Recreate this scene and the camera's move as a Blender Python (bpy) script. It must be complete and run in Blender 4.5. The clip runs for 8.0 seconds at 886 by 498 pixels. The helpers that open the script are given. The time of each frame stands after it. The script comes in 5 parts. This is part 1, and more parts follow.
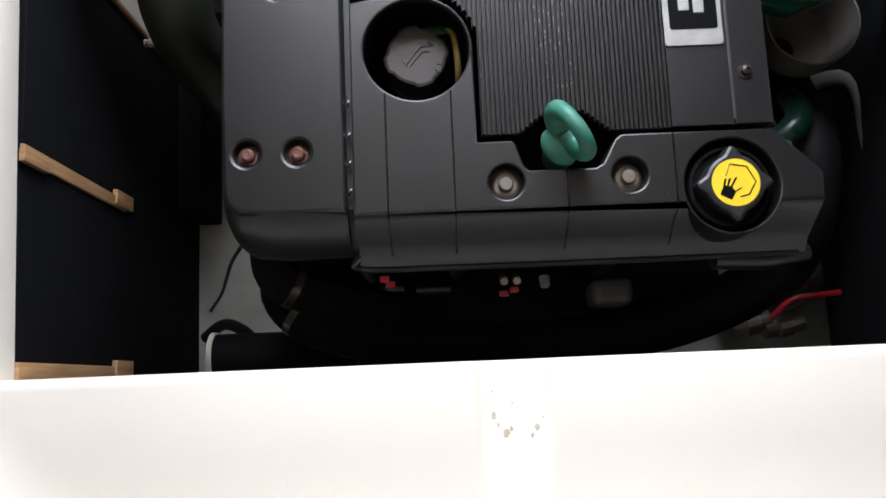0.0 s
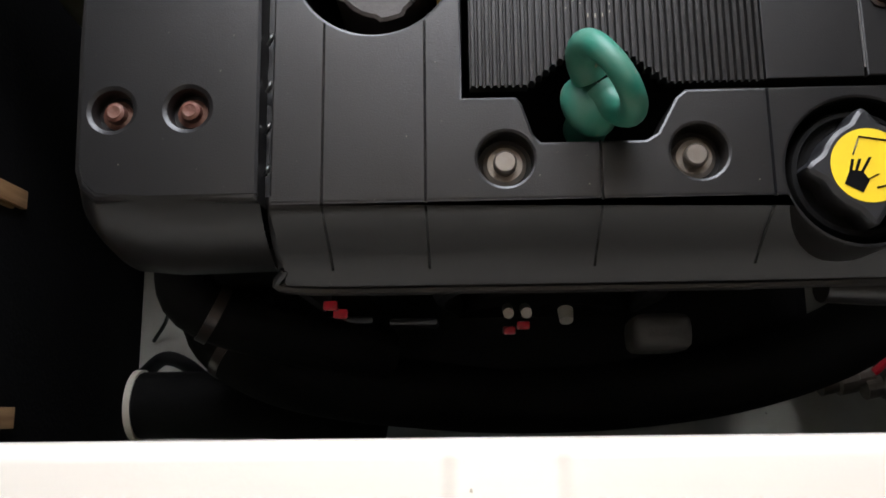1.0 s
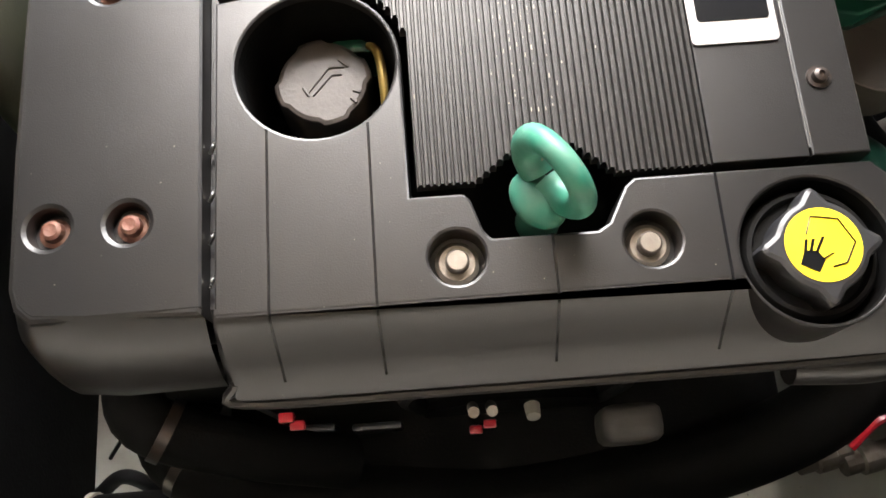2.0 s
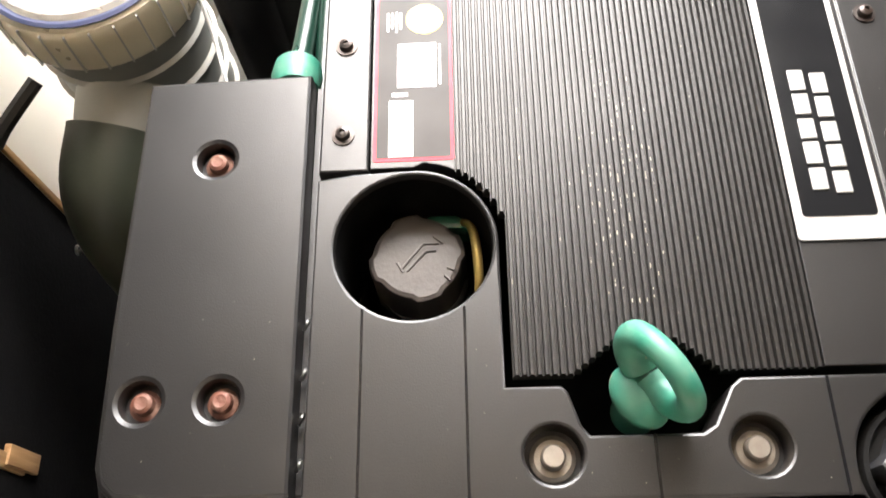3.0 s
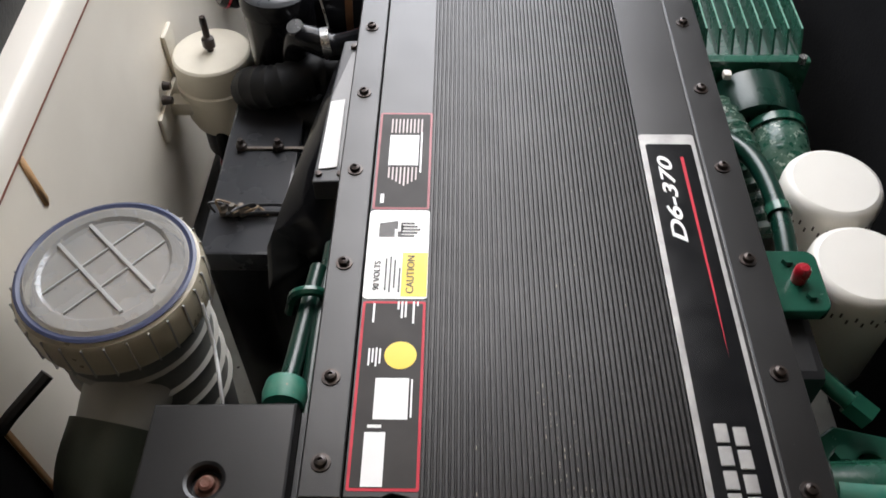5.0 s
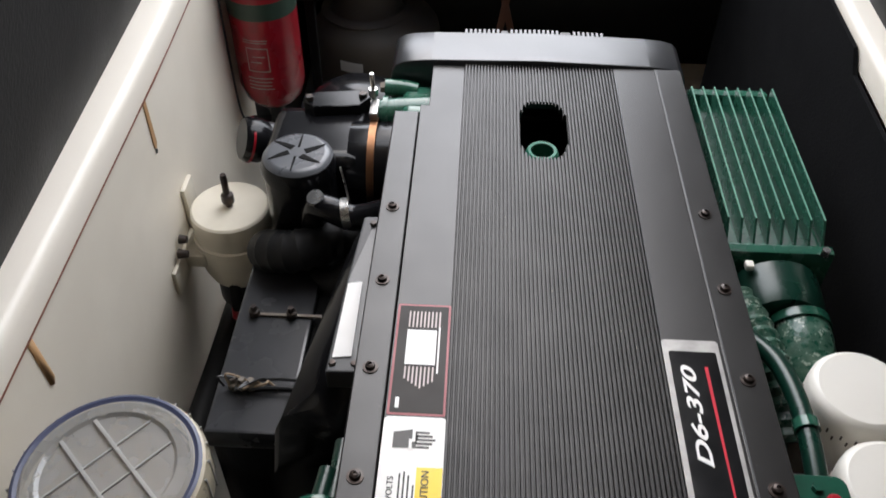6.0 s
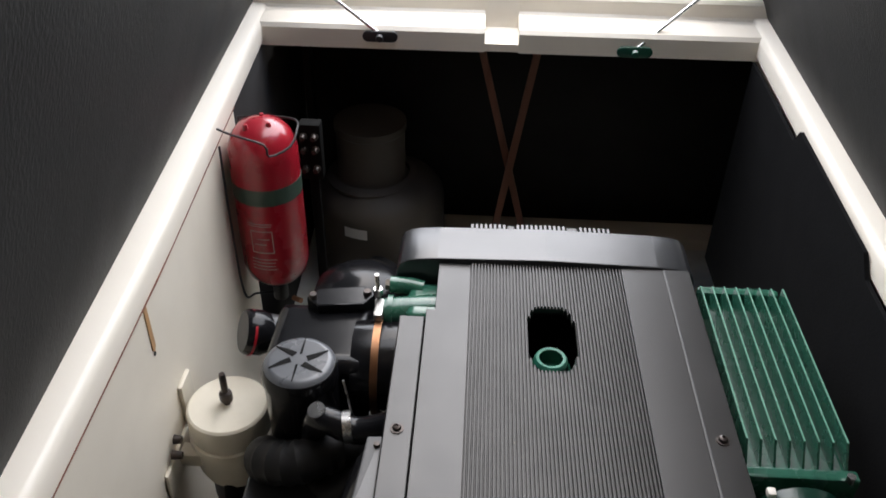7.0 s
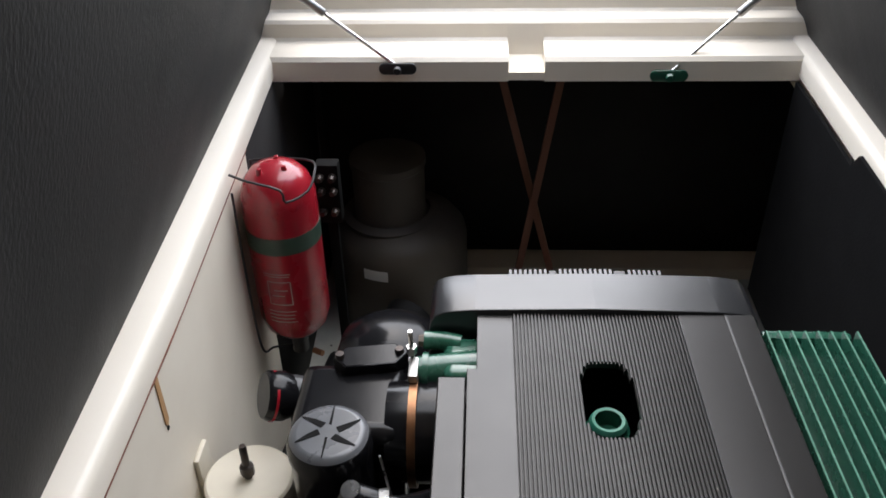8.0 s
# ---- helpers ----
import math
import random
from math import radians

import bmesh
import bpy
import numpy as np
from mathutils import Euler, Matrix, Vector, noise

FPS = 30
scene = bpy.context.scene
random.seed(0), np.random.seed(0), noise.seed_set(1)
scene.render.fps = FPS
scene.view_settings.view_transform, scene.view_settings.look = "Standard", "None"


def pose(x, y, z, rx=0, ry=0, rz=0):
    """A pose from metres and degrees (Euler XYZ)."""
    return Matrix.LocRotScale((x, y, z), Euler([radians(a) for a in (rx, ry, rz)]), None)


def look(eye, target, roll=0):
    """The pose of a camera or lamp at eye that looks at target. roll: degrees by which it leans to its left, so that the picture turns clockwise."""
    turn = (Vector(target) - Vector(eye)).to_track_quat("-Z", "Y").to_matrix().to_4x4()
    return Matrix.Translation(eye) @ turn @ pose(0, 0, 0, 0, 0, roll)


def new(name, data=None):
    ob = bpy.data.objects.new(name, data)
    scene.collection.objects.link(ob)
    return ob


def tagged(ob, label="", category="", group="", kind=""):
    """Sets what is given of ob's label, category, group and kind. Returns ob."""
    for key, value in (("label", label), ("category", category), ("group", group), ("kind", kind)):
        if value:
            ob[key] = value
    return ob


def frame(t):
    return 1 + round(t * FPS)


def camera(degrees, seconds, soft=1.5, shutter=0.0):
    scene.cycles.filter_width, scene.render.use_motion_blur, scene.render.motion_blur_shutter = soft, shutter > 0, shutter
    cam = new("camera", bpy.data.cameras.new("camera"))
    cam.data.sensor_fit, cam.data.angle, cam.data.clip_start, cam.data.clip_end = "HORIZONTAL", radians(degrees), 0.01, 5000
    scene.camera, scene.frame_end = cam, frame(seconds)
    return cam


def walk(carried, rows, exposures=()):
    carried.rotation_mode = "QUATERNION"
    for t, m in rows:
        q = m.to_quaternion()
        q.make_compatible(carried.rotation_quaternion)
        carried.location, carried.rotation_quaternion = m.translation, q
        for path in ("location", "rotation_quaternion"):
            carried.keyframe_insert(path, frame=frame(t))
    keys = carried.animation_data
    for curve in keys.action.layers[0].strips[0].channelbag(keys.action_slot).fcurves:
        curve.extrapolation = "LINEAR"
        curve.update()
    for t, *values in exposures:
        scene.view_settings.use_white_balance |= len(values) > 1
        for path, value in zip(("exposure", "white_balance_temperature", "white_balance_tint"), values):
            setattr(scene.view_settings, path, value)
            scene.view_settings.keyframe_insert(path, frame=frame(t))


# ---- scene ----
cam = camera(55.5, 8.0, 1.6, 0.15)
# seconds, eye in metres, turn in degrees
ROWS = [
    (0, -0.0031, 0.0079, 1.5930, 8.90, 0.04, -2.38),
    (0.5, 0.0257, 0.0225, 1.4167, 7.92, 2.45, -3.64),
    (1, 0.0447, 0.0420, 1.2887, 10.98, 1.98, -0.68),
    (1.2, 0.0536, 0.0426, 1.2793, 13.06, 1.21, -0.46),
    (2.3, 0.0561, 0.0591, 1.2681, 17.34, 0.89, -5.06),
    (2.5, 0.0412, 0.0627, 1.2603, 18.15, 1.42, -4.31),
    (3, 0.0263, 0.1026, 1.2805, 24.92, 2.93, -0.82),
    (3.5, 0.0352, 0.1084, 1.3057, 30.06, 2.24, 0.66),
    (4, 0.0393, 0.1127, 1.3393, 33.61, 1.41, 0.72),
    (4.2, 0.0448, 0.1204, 1.3542, 34.47, 1.41, 0.91),
    (5.3, 0.0393, 0.1475, 1.4208, 41.66, 0.26, 1.19),
    (5.5, 0.0358, 0.1627, 1.4335, 42.75, 0.19, 1.58),
    (6, 0.0273, 0.2376, 1.4677, 45.80, -0.53, 2.79),
    (6.5, 0.0231, 0.2947, 1.5044, 49.87, -1.06, 3.05),
    (7, 0.0129, 0.3460, 1.5469, 53.63, -0.77, 3.02),
    (7.5, 0.0049, 0.4121, 1.5697, 56.83, -0.25, 3.01),
    (8, -0.0328, 0.4588, 1.5087, 55.32, 1.12, 2.34),
]
walk(cam, [(t, pose(x, y, z, rx, ry, rz)) for t, x, y, z, rx, ry, rz in ROWS],
     exposures=[(0.0, 2.4, 5900, 10), (0.5, 2.15, 5900, 10), (1.1, 2.4, 6200, 10), (2.4, 4.25, 6900, 10), (3.0, 3.92, 6850, 10), (3.5, 3.1, 6650, 10), (4.1, 2.35, 6500, 10), (5.5, 1.48, 6400, 10), (6.5, 1.36, 6400, 10), (7.5, 1.45, 6500, 10), (8.0, 1.35, 6400, 10)])

# ---- light ----
world = bpy.data.worlds.new("sky")
scene.world = world
world.use_nodes = True
wn = world.node_tree.nodes
sky = wn.new("ShaderNodeTexSky")
sky.sky_type, sky.sun_disc = "NISHITA", False
sky.sun_elevation, sky.sun_rotation = radians(52), radians(-4)
wn["Background"].inputs["Strength"].default_value = 0.15
world.node_tree.links.new(sky.outputs[0], wn["Background"].inputs["Color"])
sun_data = bpy.data.lights.new("sun", "SUN")
sun_data.energy, sun_data.angle, sun_data.color = 4.6, radians(105), (1.0, 0.975, 0.945)
sun = new("sun", sun_data)
sun.matrix_world = look((-0.12, 2.75, 3.1), (0.0, 0.9, 0.7))


# ---- materials ----
def material(name, base, rough=0.5, metal=0.0, second=None, scale=40.0, amount=0.5, bump=0.1, bump_scale=300.0,
             coat=0.0, spots=None, spot_scale=90.0, spot_at=0.66, transmission=0.0, alpha=1.0, rough_var=0.12, stretch=None, specular=0.5):
    m = bpy.data.materials.new(name)
    m.use_nodes = True
    nt = m.node_tree
    n, l = nt.nodes, nt.links
    b = n["Principled BSDF"]
    tc = n.new("ShaderNodeTexCoord")
    mp = n.new("ShaderNodeMapping")
    l.new(tc.outputs["Object"], mp.inputs["Vector"])
    if stretch:
        mp.inputs["Scale"].default_value = stretch
    big = n.new("ShaderNodeTexNoise")
    big.inputs["Scale"].default_value, big.inputs["Detail"].default_value = scale, 6
    l.new(mp.outputs[0], big.inputs["Vector"])
    fine = n.new("ShaderNodeTexNoise")
    fine.inputs["Scale"].default_value, fine.inputs["Detail"].default_value = bump_scale, 4
    l.new(mp.outputs[0], fine.inputs["Vector"])
    mix = n.new("ShaderNodeMix")
    mix.data_type = "RGBA"
    mix.inputs["A"].default_value = (*base, 1)
    mix.inputs["B"].default_value = (*(second or [c * 0.75 for c in base]), 1)
    ramp = n.new("ShaderNodeMapRange")
    ramp.inputs["From Min"].default_value, ramp.inputs["From Max"].default_value = 0.35, 0.7
    ramp.inputs["To Max"].default_value = amount
    l.new(big.outputs["Fac"], ramp.inputs["Value"])
    l.new(ramp.outputs[0], mix.inputs["Factor"])
    color = mix.outputs["Result"]
    if spots:
        sp = n.new("ShaderNodeTexNoise")
        sp.inputs["Scale"].default_value, sp.inputs["Detail"].default_value = spot_scale, 3
        l.new(tc.outputs["Object"], sp.inputs["Vector"])
        r2 = n.new("ShaderNodeMapRange")
        r2.inputs["From Min"].default_value, r2.inputs["From Max"].default_value = spot_at, spot_at + 0.05
        l.new(sp.outputs["Fac"], r2.inputs["Value"])
        mix2 = n.new("ShaderNodeMix")
        mix2.data_type = "RGBA"
        mix2.inputs["B"].default_value = (*spots, 1)
        l.new(r2.outputs[0], mix2.inputs["Factor"])
        l.new(color, mix2.inputs["A"])
        color = mix2.outputs["Result"]
    l.new(color, b.inputs["Base Color"])
    rr = n.new("ShaderNodeMapRange")
    rr.inputs["To Min"].default_value, rr.inputs["To Max"].default_value = max(0.02, rough - rough_var), min(1, rough + rough_var)
    l.new(big.outputs["Fac"], rr.inputs["Value"])
    l.new(rr.outputs[0], b.inputs["Roughness"])
    b.inputs["Metallic"].default_value = metal
    b.inputs["Coat Weight"].default_value = coat
    b.inputs["Specular IOR Level"].default_value = specular
    b.inputs["Transmission Weight"].default_value = transmission
    b.inputs["Alpha"].default_value = alpha
    if bump:
        bp = n.new("ShaderNodeBump")
        bp.inputs["Strength"].default_value, bp.inputs["Distance"].default_value = bump, 0.002
        l.new(fine.outputs["Fac"], bp.inputs["Height"])
        l.new(bp.outputs[0], b.inputs["Normal"])
    return m


COVER = material("cover plastic", (0.0110, 0.0102, 0.0097), 0.34, rough_var=0.08, second=(0.0080, 0.0073, 0.0068), scale=14, bump=0.10, bump_scale=900,
                 spots=(0.07, 0.063, 0.055), spot_scale=260, spot_at=0.75, specular=0.44)
RIBS = material("ribbed cover plastic", (0.0135, 0.0122, 0.0112), 0.35, rough_var=0.08, second=(0.0100, 0.0090, 0.0082), scale=18, bump=0.08, bump_scale=900,
                spots=(0.12, 0.105, 0.09), spot_scale=330, spot_at=0.72, specular=0.30)
HOOD = material("clean grey black plastic", (0.020, 0.0208, 0.0225), 0.30, rough_var=0.06, second=(0.016, 0.0165, 0.018), scale=16, bump=0.06, bump_scale=900, specular=0.62)
BLACK = material("black plastic", (0.016, 0.016, 0.017), 0.42, scale=25, bump=0.08)
GLOSSBLACK = material("glossy black enamel", (0.007, 0.007, 0.008), 0.18, scale=25, bump=0.02, specular=0.22, rough_var=0.08)
RUBBER = material("black rubber hose", (0.008, 0.008, 0.0085), 0.6, specular=0.25, scale=60, bump=0.25, bump_scale=500)
FOAM = material("black insulation board", (0.0070, 0.0070, 0.0074), 0.9, specular=0.08, scale=12, bump=0.3, bump_scale=250)
LEAFMAT = material("black textured hatch liner", (0.011, 0.0106, 0.0102), 0.66, second=(0.024, 0.0228, 0.0215), scale=7, bump=0.4, bump_scale=150,
                   stretch=(1, 1.5, 0.7), specular=0.4)
GREEN = material("green engine paint", (0.012, 0.078, 0.048), 0.24, second=(0.008, 0.050, 0.031), scale=30, bump=0.12, bump_scale=220, coat=0.2,
                 spots=(0.02, 0.05, 0.035), spot_scale=120, spot_at=0.7)
PEEL = material("peeling green paint", (0.008, 0.068, 0.042), 0.30, second=(0.10, 0.15, 0.115), scale=90, amount=0.75, bump=0.9, bump_scale=80, rough_var=0.2,
                spots=(0.30, 0.36, 0.30), spot_scale=150, spot_at=0.60)
EYEGREEN = material("worn bright green paint", (0.020, 0.165, 0.110), 0.48, second=(0.075, 0.19, 0.135), scale=55, amount=0.9, bump=0.15, bump_scale=200, specular=0.4,
                    spots=(0.30, 0.21, 0.14), spot_scale=60, spot_at=0.66)
GEL = material("cream gelcoat", (0.82, 0.755, 0.65), 0.38, second=(0.77, 0.705, 0.60), scale=5, amount=0.7, bump=0.03, coat=0.12,
               spots=(0.55, 0.48, 0.36), spot_scale=60, spot_at=0.79)
WALLW = material("cream wall panel", (0.80, 0.735, 0.62), 0.5, second=(0.72, 0.655, 0.545), scale=6, amount=0.8, bump=0.06, bump_scale=60)
BILGE = material("painted bilge floor", (0.62, 0.62, 0.55), 0.55, second=(0.42, 0.40, 0.34), scale=9, amount=0.9, bump=0.1,
                 spots=(0.08, 0.07, 0.06), spot_scale=70, spot_at=0.7)
FILTER = material("white filter canister", (0.80, 0.77, 0.70), 0.38, second=(0.74, 0.70, 0.62), scale=12, bump=0.03)
CREAM = material("cream enamel", (0.68, 0.63, 0.52), 0.42, second=(0.58, 0.53, 0.43), scale=20, bump=0.05)
STEEL = material("stainless steel", (0.62, 0.61, 0.59), 0.28, 1.0, scale=40, bump=0.03)
ALU = material("brushed aluminium", (0.46, 0.45, 0.43), 0.45, 1.0, scale=60, bump=0.08)
SCREW = material("dark screw", (0.035, 0.030, 0.027), 0.36, 0.5, second=(0.06, 0.032, 0.022), scale=120, bump=0.1)
RUST = material("rusted bolt", (0.12, 0.040, 0.024), 0.65, 0.2, second=(0.22, 0.15, 0.11), scale=150, bump=0.3)
ZINC = material("zinc washer", (0.20, 0.18, 0.155), 0.42, 0.7, second=(0.14, 0.105, 0.075), scale=130, bump=0.15)
BRASS = material("brass clamp", (0.27, 0.14, 0.075), 0.4, 1.0, second=(0.17, 0.08, 0.045), scale=60, bump=0.08)
# near-black base also carries the shade below covers and in recesses
SHADEBLACK = material("near-black with shade in its colour", (0.0045, 0.0044, 0.0042), 0.75, scale=30, bump=0.2, specular=0.12)
SHELF = material("dull tan beam", (0.55, 0.47, 0.37), 0.6, second=(0.42, 0.35, 0.27), scale=8, bump=0.1)
SILVER = material("dull silver frame", (0.36, 0.35, 0.335), 0.5, 0.4, second=(0.16, 0.155, 0.15), scale=60, bump=0.05)
FINGREEN = material("green casting", (0.022, 0.100, 0.064), 0.26, second=(0.016, 0.072, 0.046), scale=40, bump=0.12, bump_scale=220, coat=0.3)
STAIN = material("brown dirt stain", (0.56, 0.49, 0.36), 0.7, second=(0.38, 0.31, 0.20), scale=300, bump=0)
AFTWALL = material("brown lining", (0.20, 0.165, 0.13), 0.8, second=(0.16, 0.13, 0.10), scale=5, bump=0.1)
# lighter copy of FOAM, haze of the far end put into its base
FARFOAM = material("black insulation with far haze in its colour", (0.038, 0.036, 0.035), 0.9, specular=0.2, scale=12, bump=0.3, bump_scale=250)
PIPEBRASS = material("yellow brass pipe", (0.42, 0.31, 0.10), 0.35, 0.5, second=(0.42, 0.30, 0.10), scale=60, bump=0.05)
DARKGREEN = material("dark green pipe paint", (0.004, 0.030, 0.019), 0.30, second=(0.003, 0.018, 0.012), scale=40, bump=0.1)
RIBWHITE = material("whitish translucent rib", (0.42, 0.41, 0.385), 0.4, scale=40, bump=0)
CAPGREY = material("smooth moulding greyed as its reflection", (0.10, 0.104, 0.112), 0.28, scale=25, bump=0.02, rough_var=0.05)
UNITLID = material("satin grey lid", (0.055, 0.056, 0.058), 0.35, second=(0.04, 0.04, 0.042), scale=15, bump=0.05)
WORNSHINE = material("worn plastic edge with highlight in its colour", (0.055, 0.053, 0.051), 0.35, second=(0.05, 0.047, 0.045), scale=60, bump=0.05)
MINT = material("pale worn green edge with highlight in its colour", (0.16, 0.34, 0.25), 0.3, second=(0.09, 0.22, 0.16), scale=90, bump=0.05)
TIMINGGREY = material("dull grey casting", (0.055, 0.052, 0.047), 0.55, second=(0.03, 0.028, 0.026), scale=45, bump=0.15)
BOXLID = material("satin black lid", (0.028, 0.029, 0.032), 0.27, second=(0.020, 0.021, 0.023), scale=12, bump=0.03, rough_var=0.06)
COOLCAP = material("grey pressure cap", (0.050, 0.043, 0.038), 0.42, specular=0.35, second=(0.036, 0.030, 0.026), scale=60, bump=0.1)
YELLOW = material("yellow sticker", (0.85, 0.60, 0.015), 0.45, scale=30, second=(0.78, 0.53, 0.02), bump=0)
RED = material("red paint", (0.36, 0.012, 0.024), 0.28, second=(0.27, 0.009, 0.018), scale=12, bump=0.03, coat=0.4)
REDMARK = material("red print", (0.55, 0.03, 0.05), 0.45, scale=40, bump=0, specular=0.2)
WHITEMARK = material("white print", (0.80, 0.79, 0.77), 0.5, scale=40, second=(0.74, 0.73, 0.70), bump=0)
FADERED = material("faded red print", (0.30, 0.045, 0.055), 0.45, scale=40, bump=0)
PINK = material("faded print", (0.50, 0.42, 0.40), 0.5, scale=40, bump=0)
FLECK = material("dried flecks", (0.27, 0.24, 0.19), 0.6, scale=200, bump=0)
INK = material("black print", (0.006, 0.006, 0.0065), 0.20, scale=40, bump=0, specular=0.25)
LABELDARK = material("dark label", (0.040, 0.036, 0.033), 0.45, scale=40, bump=0, specular=0.15)
BANDGREEN = material("dark green band", (0.04, 0.07, 0.05), 0.4, scale=40, bump=0)
TANK = material("grey brown plastic tank", (0.088, 0.073, 0.057), 0.55, scale=10, second=(0.064, 0.053, 0.041), bump=0.1)
WOOD = material("plywood edge", (0.50, 0.30, 0.14), 0.6, second=(0.32, 0.17, 0.07), scale=30, amount=0.9, bump=0.15, stretch=(6, 6, 0.4))
CREAMLINING = material("cream lining", (0.66, 0.60, 0.53), 0.8, second=(0.58, 0.52, 0.45), scale=5, bump=0.1)
BATTEN = material("reddish batten", (0.22, 0.085, 0.05), 0.6, second=(0.15, 0.055, 0.03), scale=30, amount=0.9, bump=0.1, stretch=(1, 1, 0.1))
STRAINER = material("smoky grey strainer plastic", (0.13, 0.135, 0.125), 0.4, second=(0.19, 0.185, 0.16), scale=15, bump=0.05)
OUTLET = material("pale grey plastic", (0.30, 0.285, 0.25), 0.45, second=(0.20, 0.20, 0.17), scale=15, bump=0.05)
DARKHOSE = material("dark green hose", (0.040, 0.044, 0.029), 0.45, second=(0.024, 0.027, 0.018), scale=20, bump=0.1)
GREYBODY = material("grey plastic", (0.028, 0.031, 0.034), 0.4, second=(0.04, 0.043, 0.045), scale=15, bump=0.05)
SMOKE = material("translucent strainer ring", (0.66, 0.58, 0.42), 0.30, second=(0.54, 0.48, 0.35), scale=30, bump=0.05, transmission=0.30)
LIDBLUE = material("bluish seal ring", (0.06, 0.07, 0.13), 0.4, scale=30, bump=0)
CLEAR = material("clear scratched lid", (0.9, 0.88, 0.84), 0.12, second=(0.75, 0.72, 0.66), scale=30, bump=0.03, transmission=0.72)
DIRTWATER = material("dirty basket below the lid", (0.36, 0.35, 0.33), 0.5, second=(0.40, 0.31, 0.21), scale=9, amount=0.9, bump=0.1)
CUPGREY = material("dull pale plastic", (0.17, 0.150, 0.132), 0.5, second=(0.115, 0.10, 0.088), scale=20, bump=0.05)
CABLETAN = material("tan cable sheath", (0.30, 0.22, 0.14), 0.5, scale=60, bump=0.05)
CABLE = material("white cable", (0.72, 0.72, 0.70), 0.5, bump=0.05)
FRAMEBLACK = material("black aluminium track", (0.018, 0.018, 0.02), 0.3, 0.2, scale=30, bump=0.03)


# ---- mesh helpers ----
def mesh_object(name, bm, mat, smooth=False):
    me = bpy.data.meshes.new(name)
    bm.normal_update()
    bm.to_mesh(me)
    bm.free()
    me.materials.append(mat)
    if smooth:
        me.polygons.foreach_set("use_smooth", [True] * len(me.polygons))
        me.set_sharp_from_angle(angle=radians(38))
        for p in me.polygons:
            if abs(p.normal.z) > 0.9995:
                p.use_smooth = False
    return new(name, me)


def part(name, bm, mat, parent, label="", smooth=True):
    ob = mesh_object(name, bm, mat, smooth)
    ob.parent = parent
    return tagged(ob, label)


def single(name, bm, mat, label, category, group="", kind="", smooth=True):
    return tagged(mesh_object(name, bm, mat, smooth), label, category, group, kind)


def thing(name, at, label, category, group="", kind=""):
    ob = new(name)
    ob.location = at
    ob.empty_display_size = 0.05
    return tagged(ob, label, category, group, kind)


def shift(bm, v):
    bmesh.ops.translate(bm, verts=bm.verts, vec=v)
    return bm


def box(x0, x1, y0, y1, z0, z1, bevel=0.0, seg=2, bm=None):
    one = bmesh.new()
    bmesh.ops.create_cube(one, size=1)
    for v in one.verts:
        v.co = Vector(((x0 + x1) / 2 + v.co.x * (x1 - x0), (y0 + y1) / 2 + v.co.y * (y1 - y0), (z0 + z1) / 2 + v.co.z * (z1 - z0)))
    if bevel:
        bmesh.ops.bevel(one, geom=one.edges[:], offset=bevel, segments=seg, affect="EDGES", profile=0.6)
    return join(bm, one)


def join(bm, one):
    if bm is None:
        return one
    me = bpy.data.meshes.new("tmp")
    one.to_mesh(me)
    one.free()
    bm.from_mesh(me)
    bpy.data.meshes.remove(me)
    return bm


def turned(profile, seg=32, axis="Z", at=(0, 0, 0), bm=None, start=0.0):
    """A lathe: profile of (radius, height) about an axis through at."""
    one = bmesh.new()
    rings = []
    for r, h in profile:
        if r < 1e-6:
            rings.append([one.verts.new((0, 0, h))])
        else:
            rings.append([one.verts.new((r * math.cos(start + 2 * math.pi * k / seg), r * math.sin(start + 2 * math.pi * k / seg), h)) for k in range(seg)])
    for a, b in zip(rings, rings[1:]):
        for k in range(seg):
            j = (k + 1) % seg
            if len(a) == 1 and len(b) == 1:
                continue
            if len(a) == 1:
                one.faces.new((a[0], b[k], b[j]))
            elif len(b) == 1:
                one.faces.new((a[k], b[0], a[j]))
            else:
                one.faces.new((a[k], b[k], b[j], a[j]))
    if axis == "X":
        bmesh.ops.rotate(one, verts=one.verts, matrix=Matrix.Rotation(radians(90), 3, "Y"))
    elif axis == "Y":
        bmesh.ops.rotate(one, verts=one.verts, matrix=Matrix.Rotation(radians(-90), 3, "X"))
    elif not isinstance(axis, str):
        q = Vector((0, 0, 1)).rotation_difference(Vector(axis).normalized())
        bmesh.ops.rotate(one, verts=one.verts, matrix=q.to_matrix())
    bmesh.ops.recalc_face_normals(one, faces=one.faces)
    shift(one, at)
    return join(bm, one)


def smooth_line(points, steps=6):
    pts = [Vector(p) for p in points]
    if len(pts) < 3:
        return pts
    out = []
    ext = [2 * pts[0] - pts[1]] + pts + [2 * pts[-1] - pts[-2]]
    for i in range(1, len(ext) - 2):
        p0, p1, p2, p3 = ext[i - 1:i + 3]
        for s in range(steps):
            t = s / steps
            out.append(0.5 * (2 * p1 + (p2 - p0) * t + (2 * p0 - 5 * p1 + 4 * p2 - p3) * t * t + (3 * p1 - p0 - 3 * p2 + p3) * t ** 3))
    out.append(pts[-1])
    return out


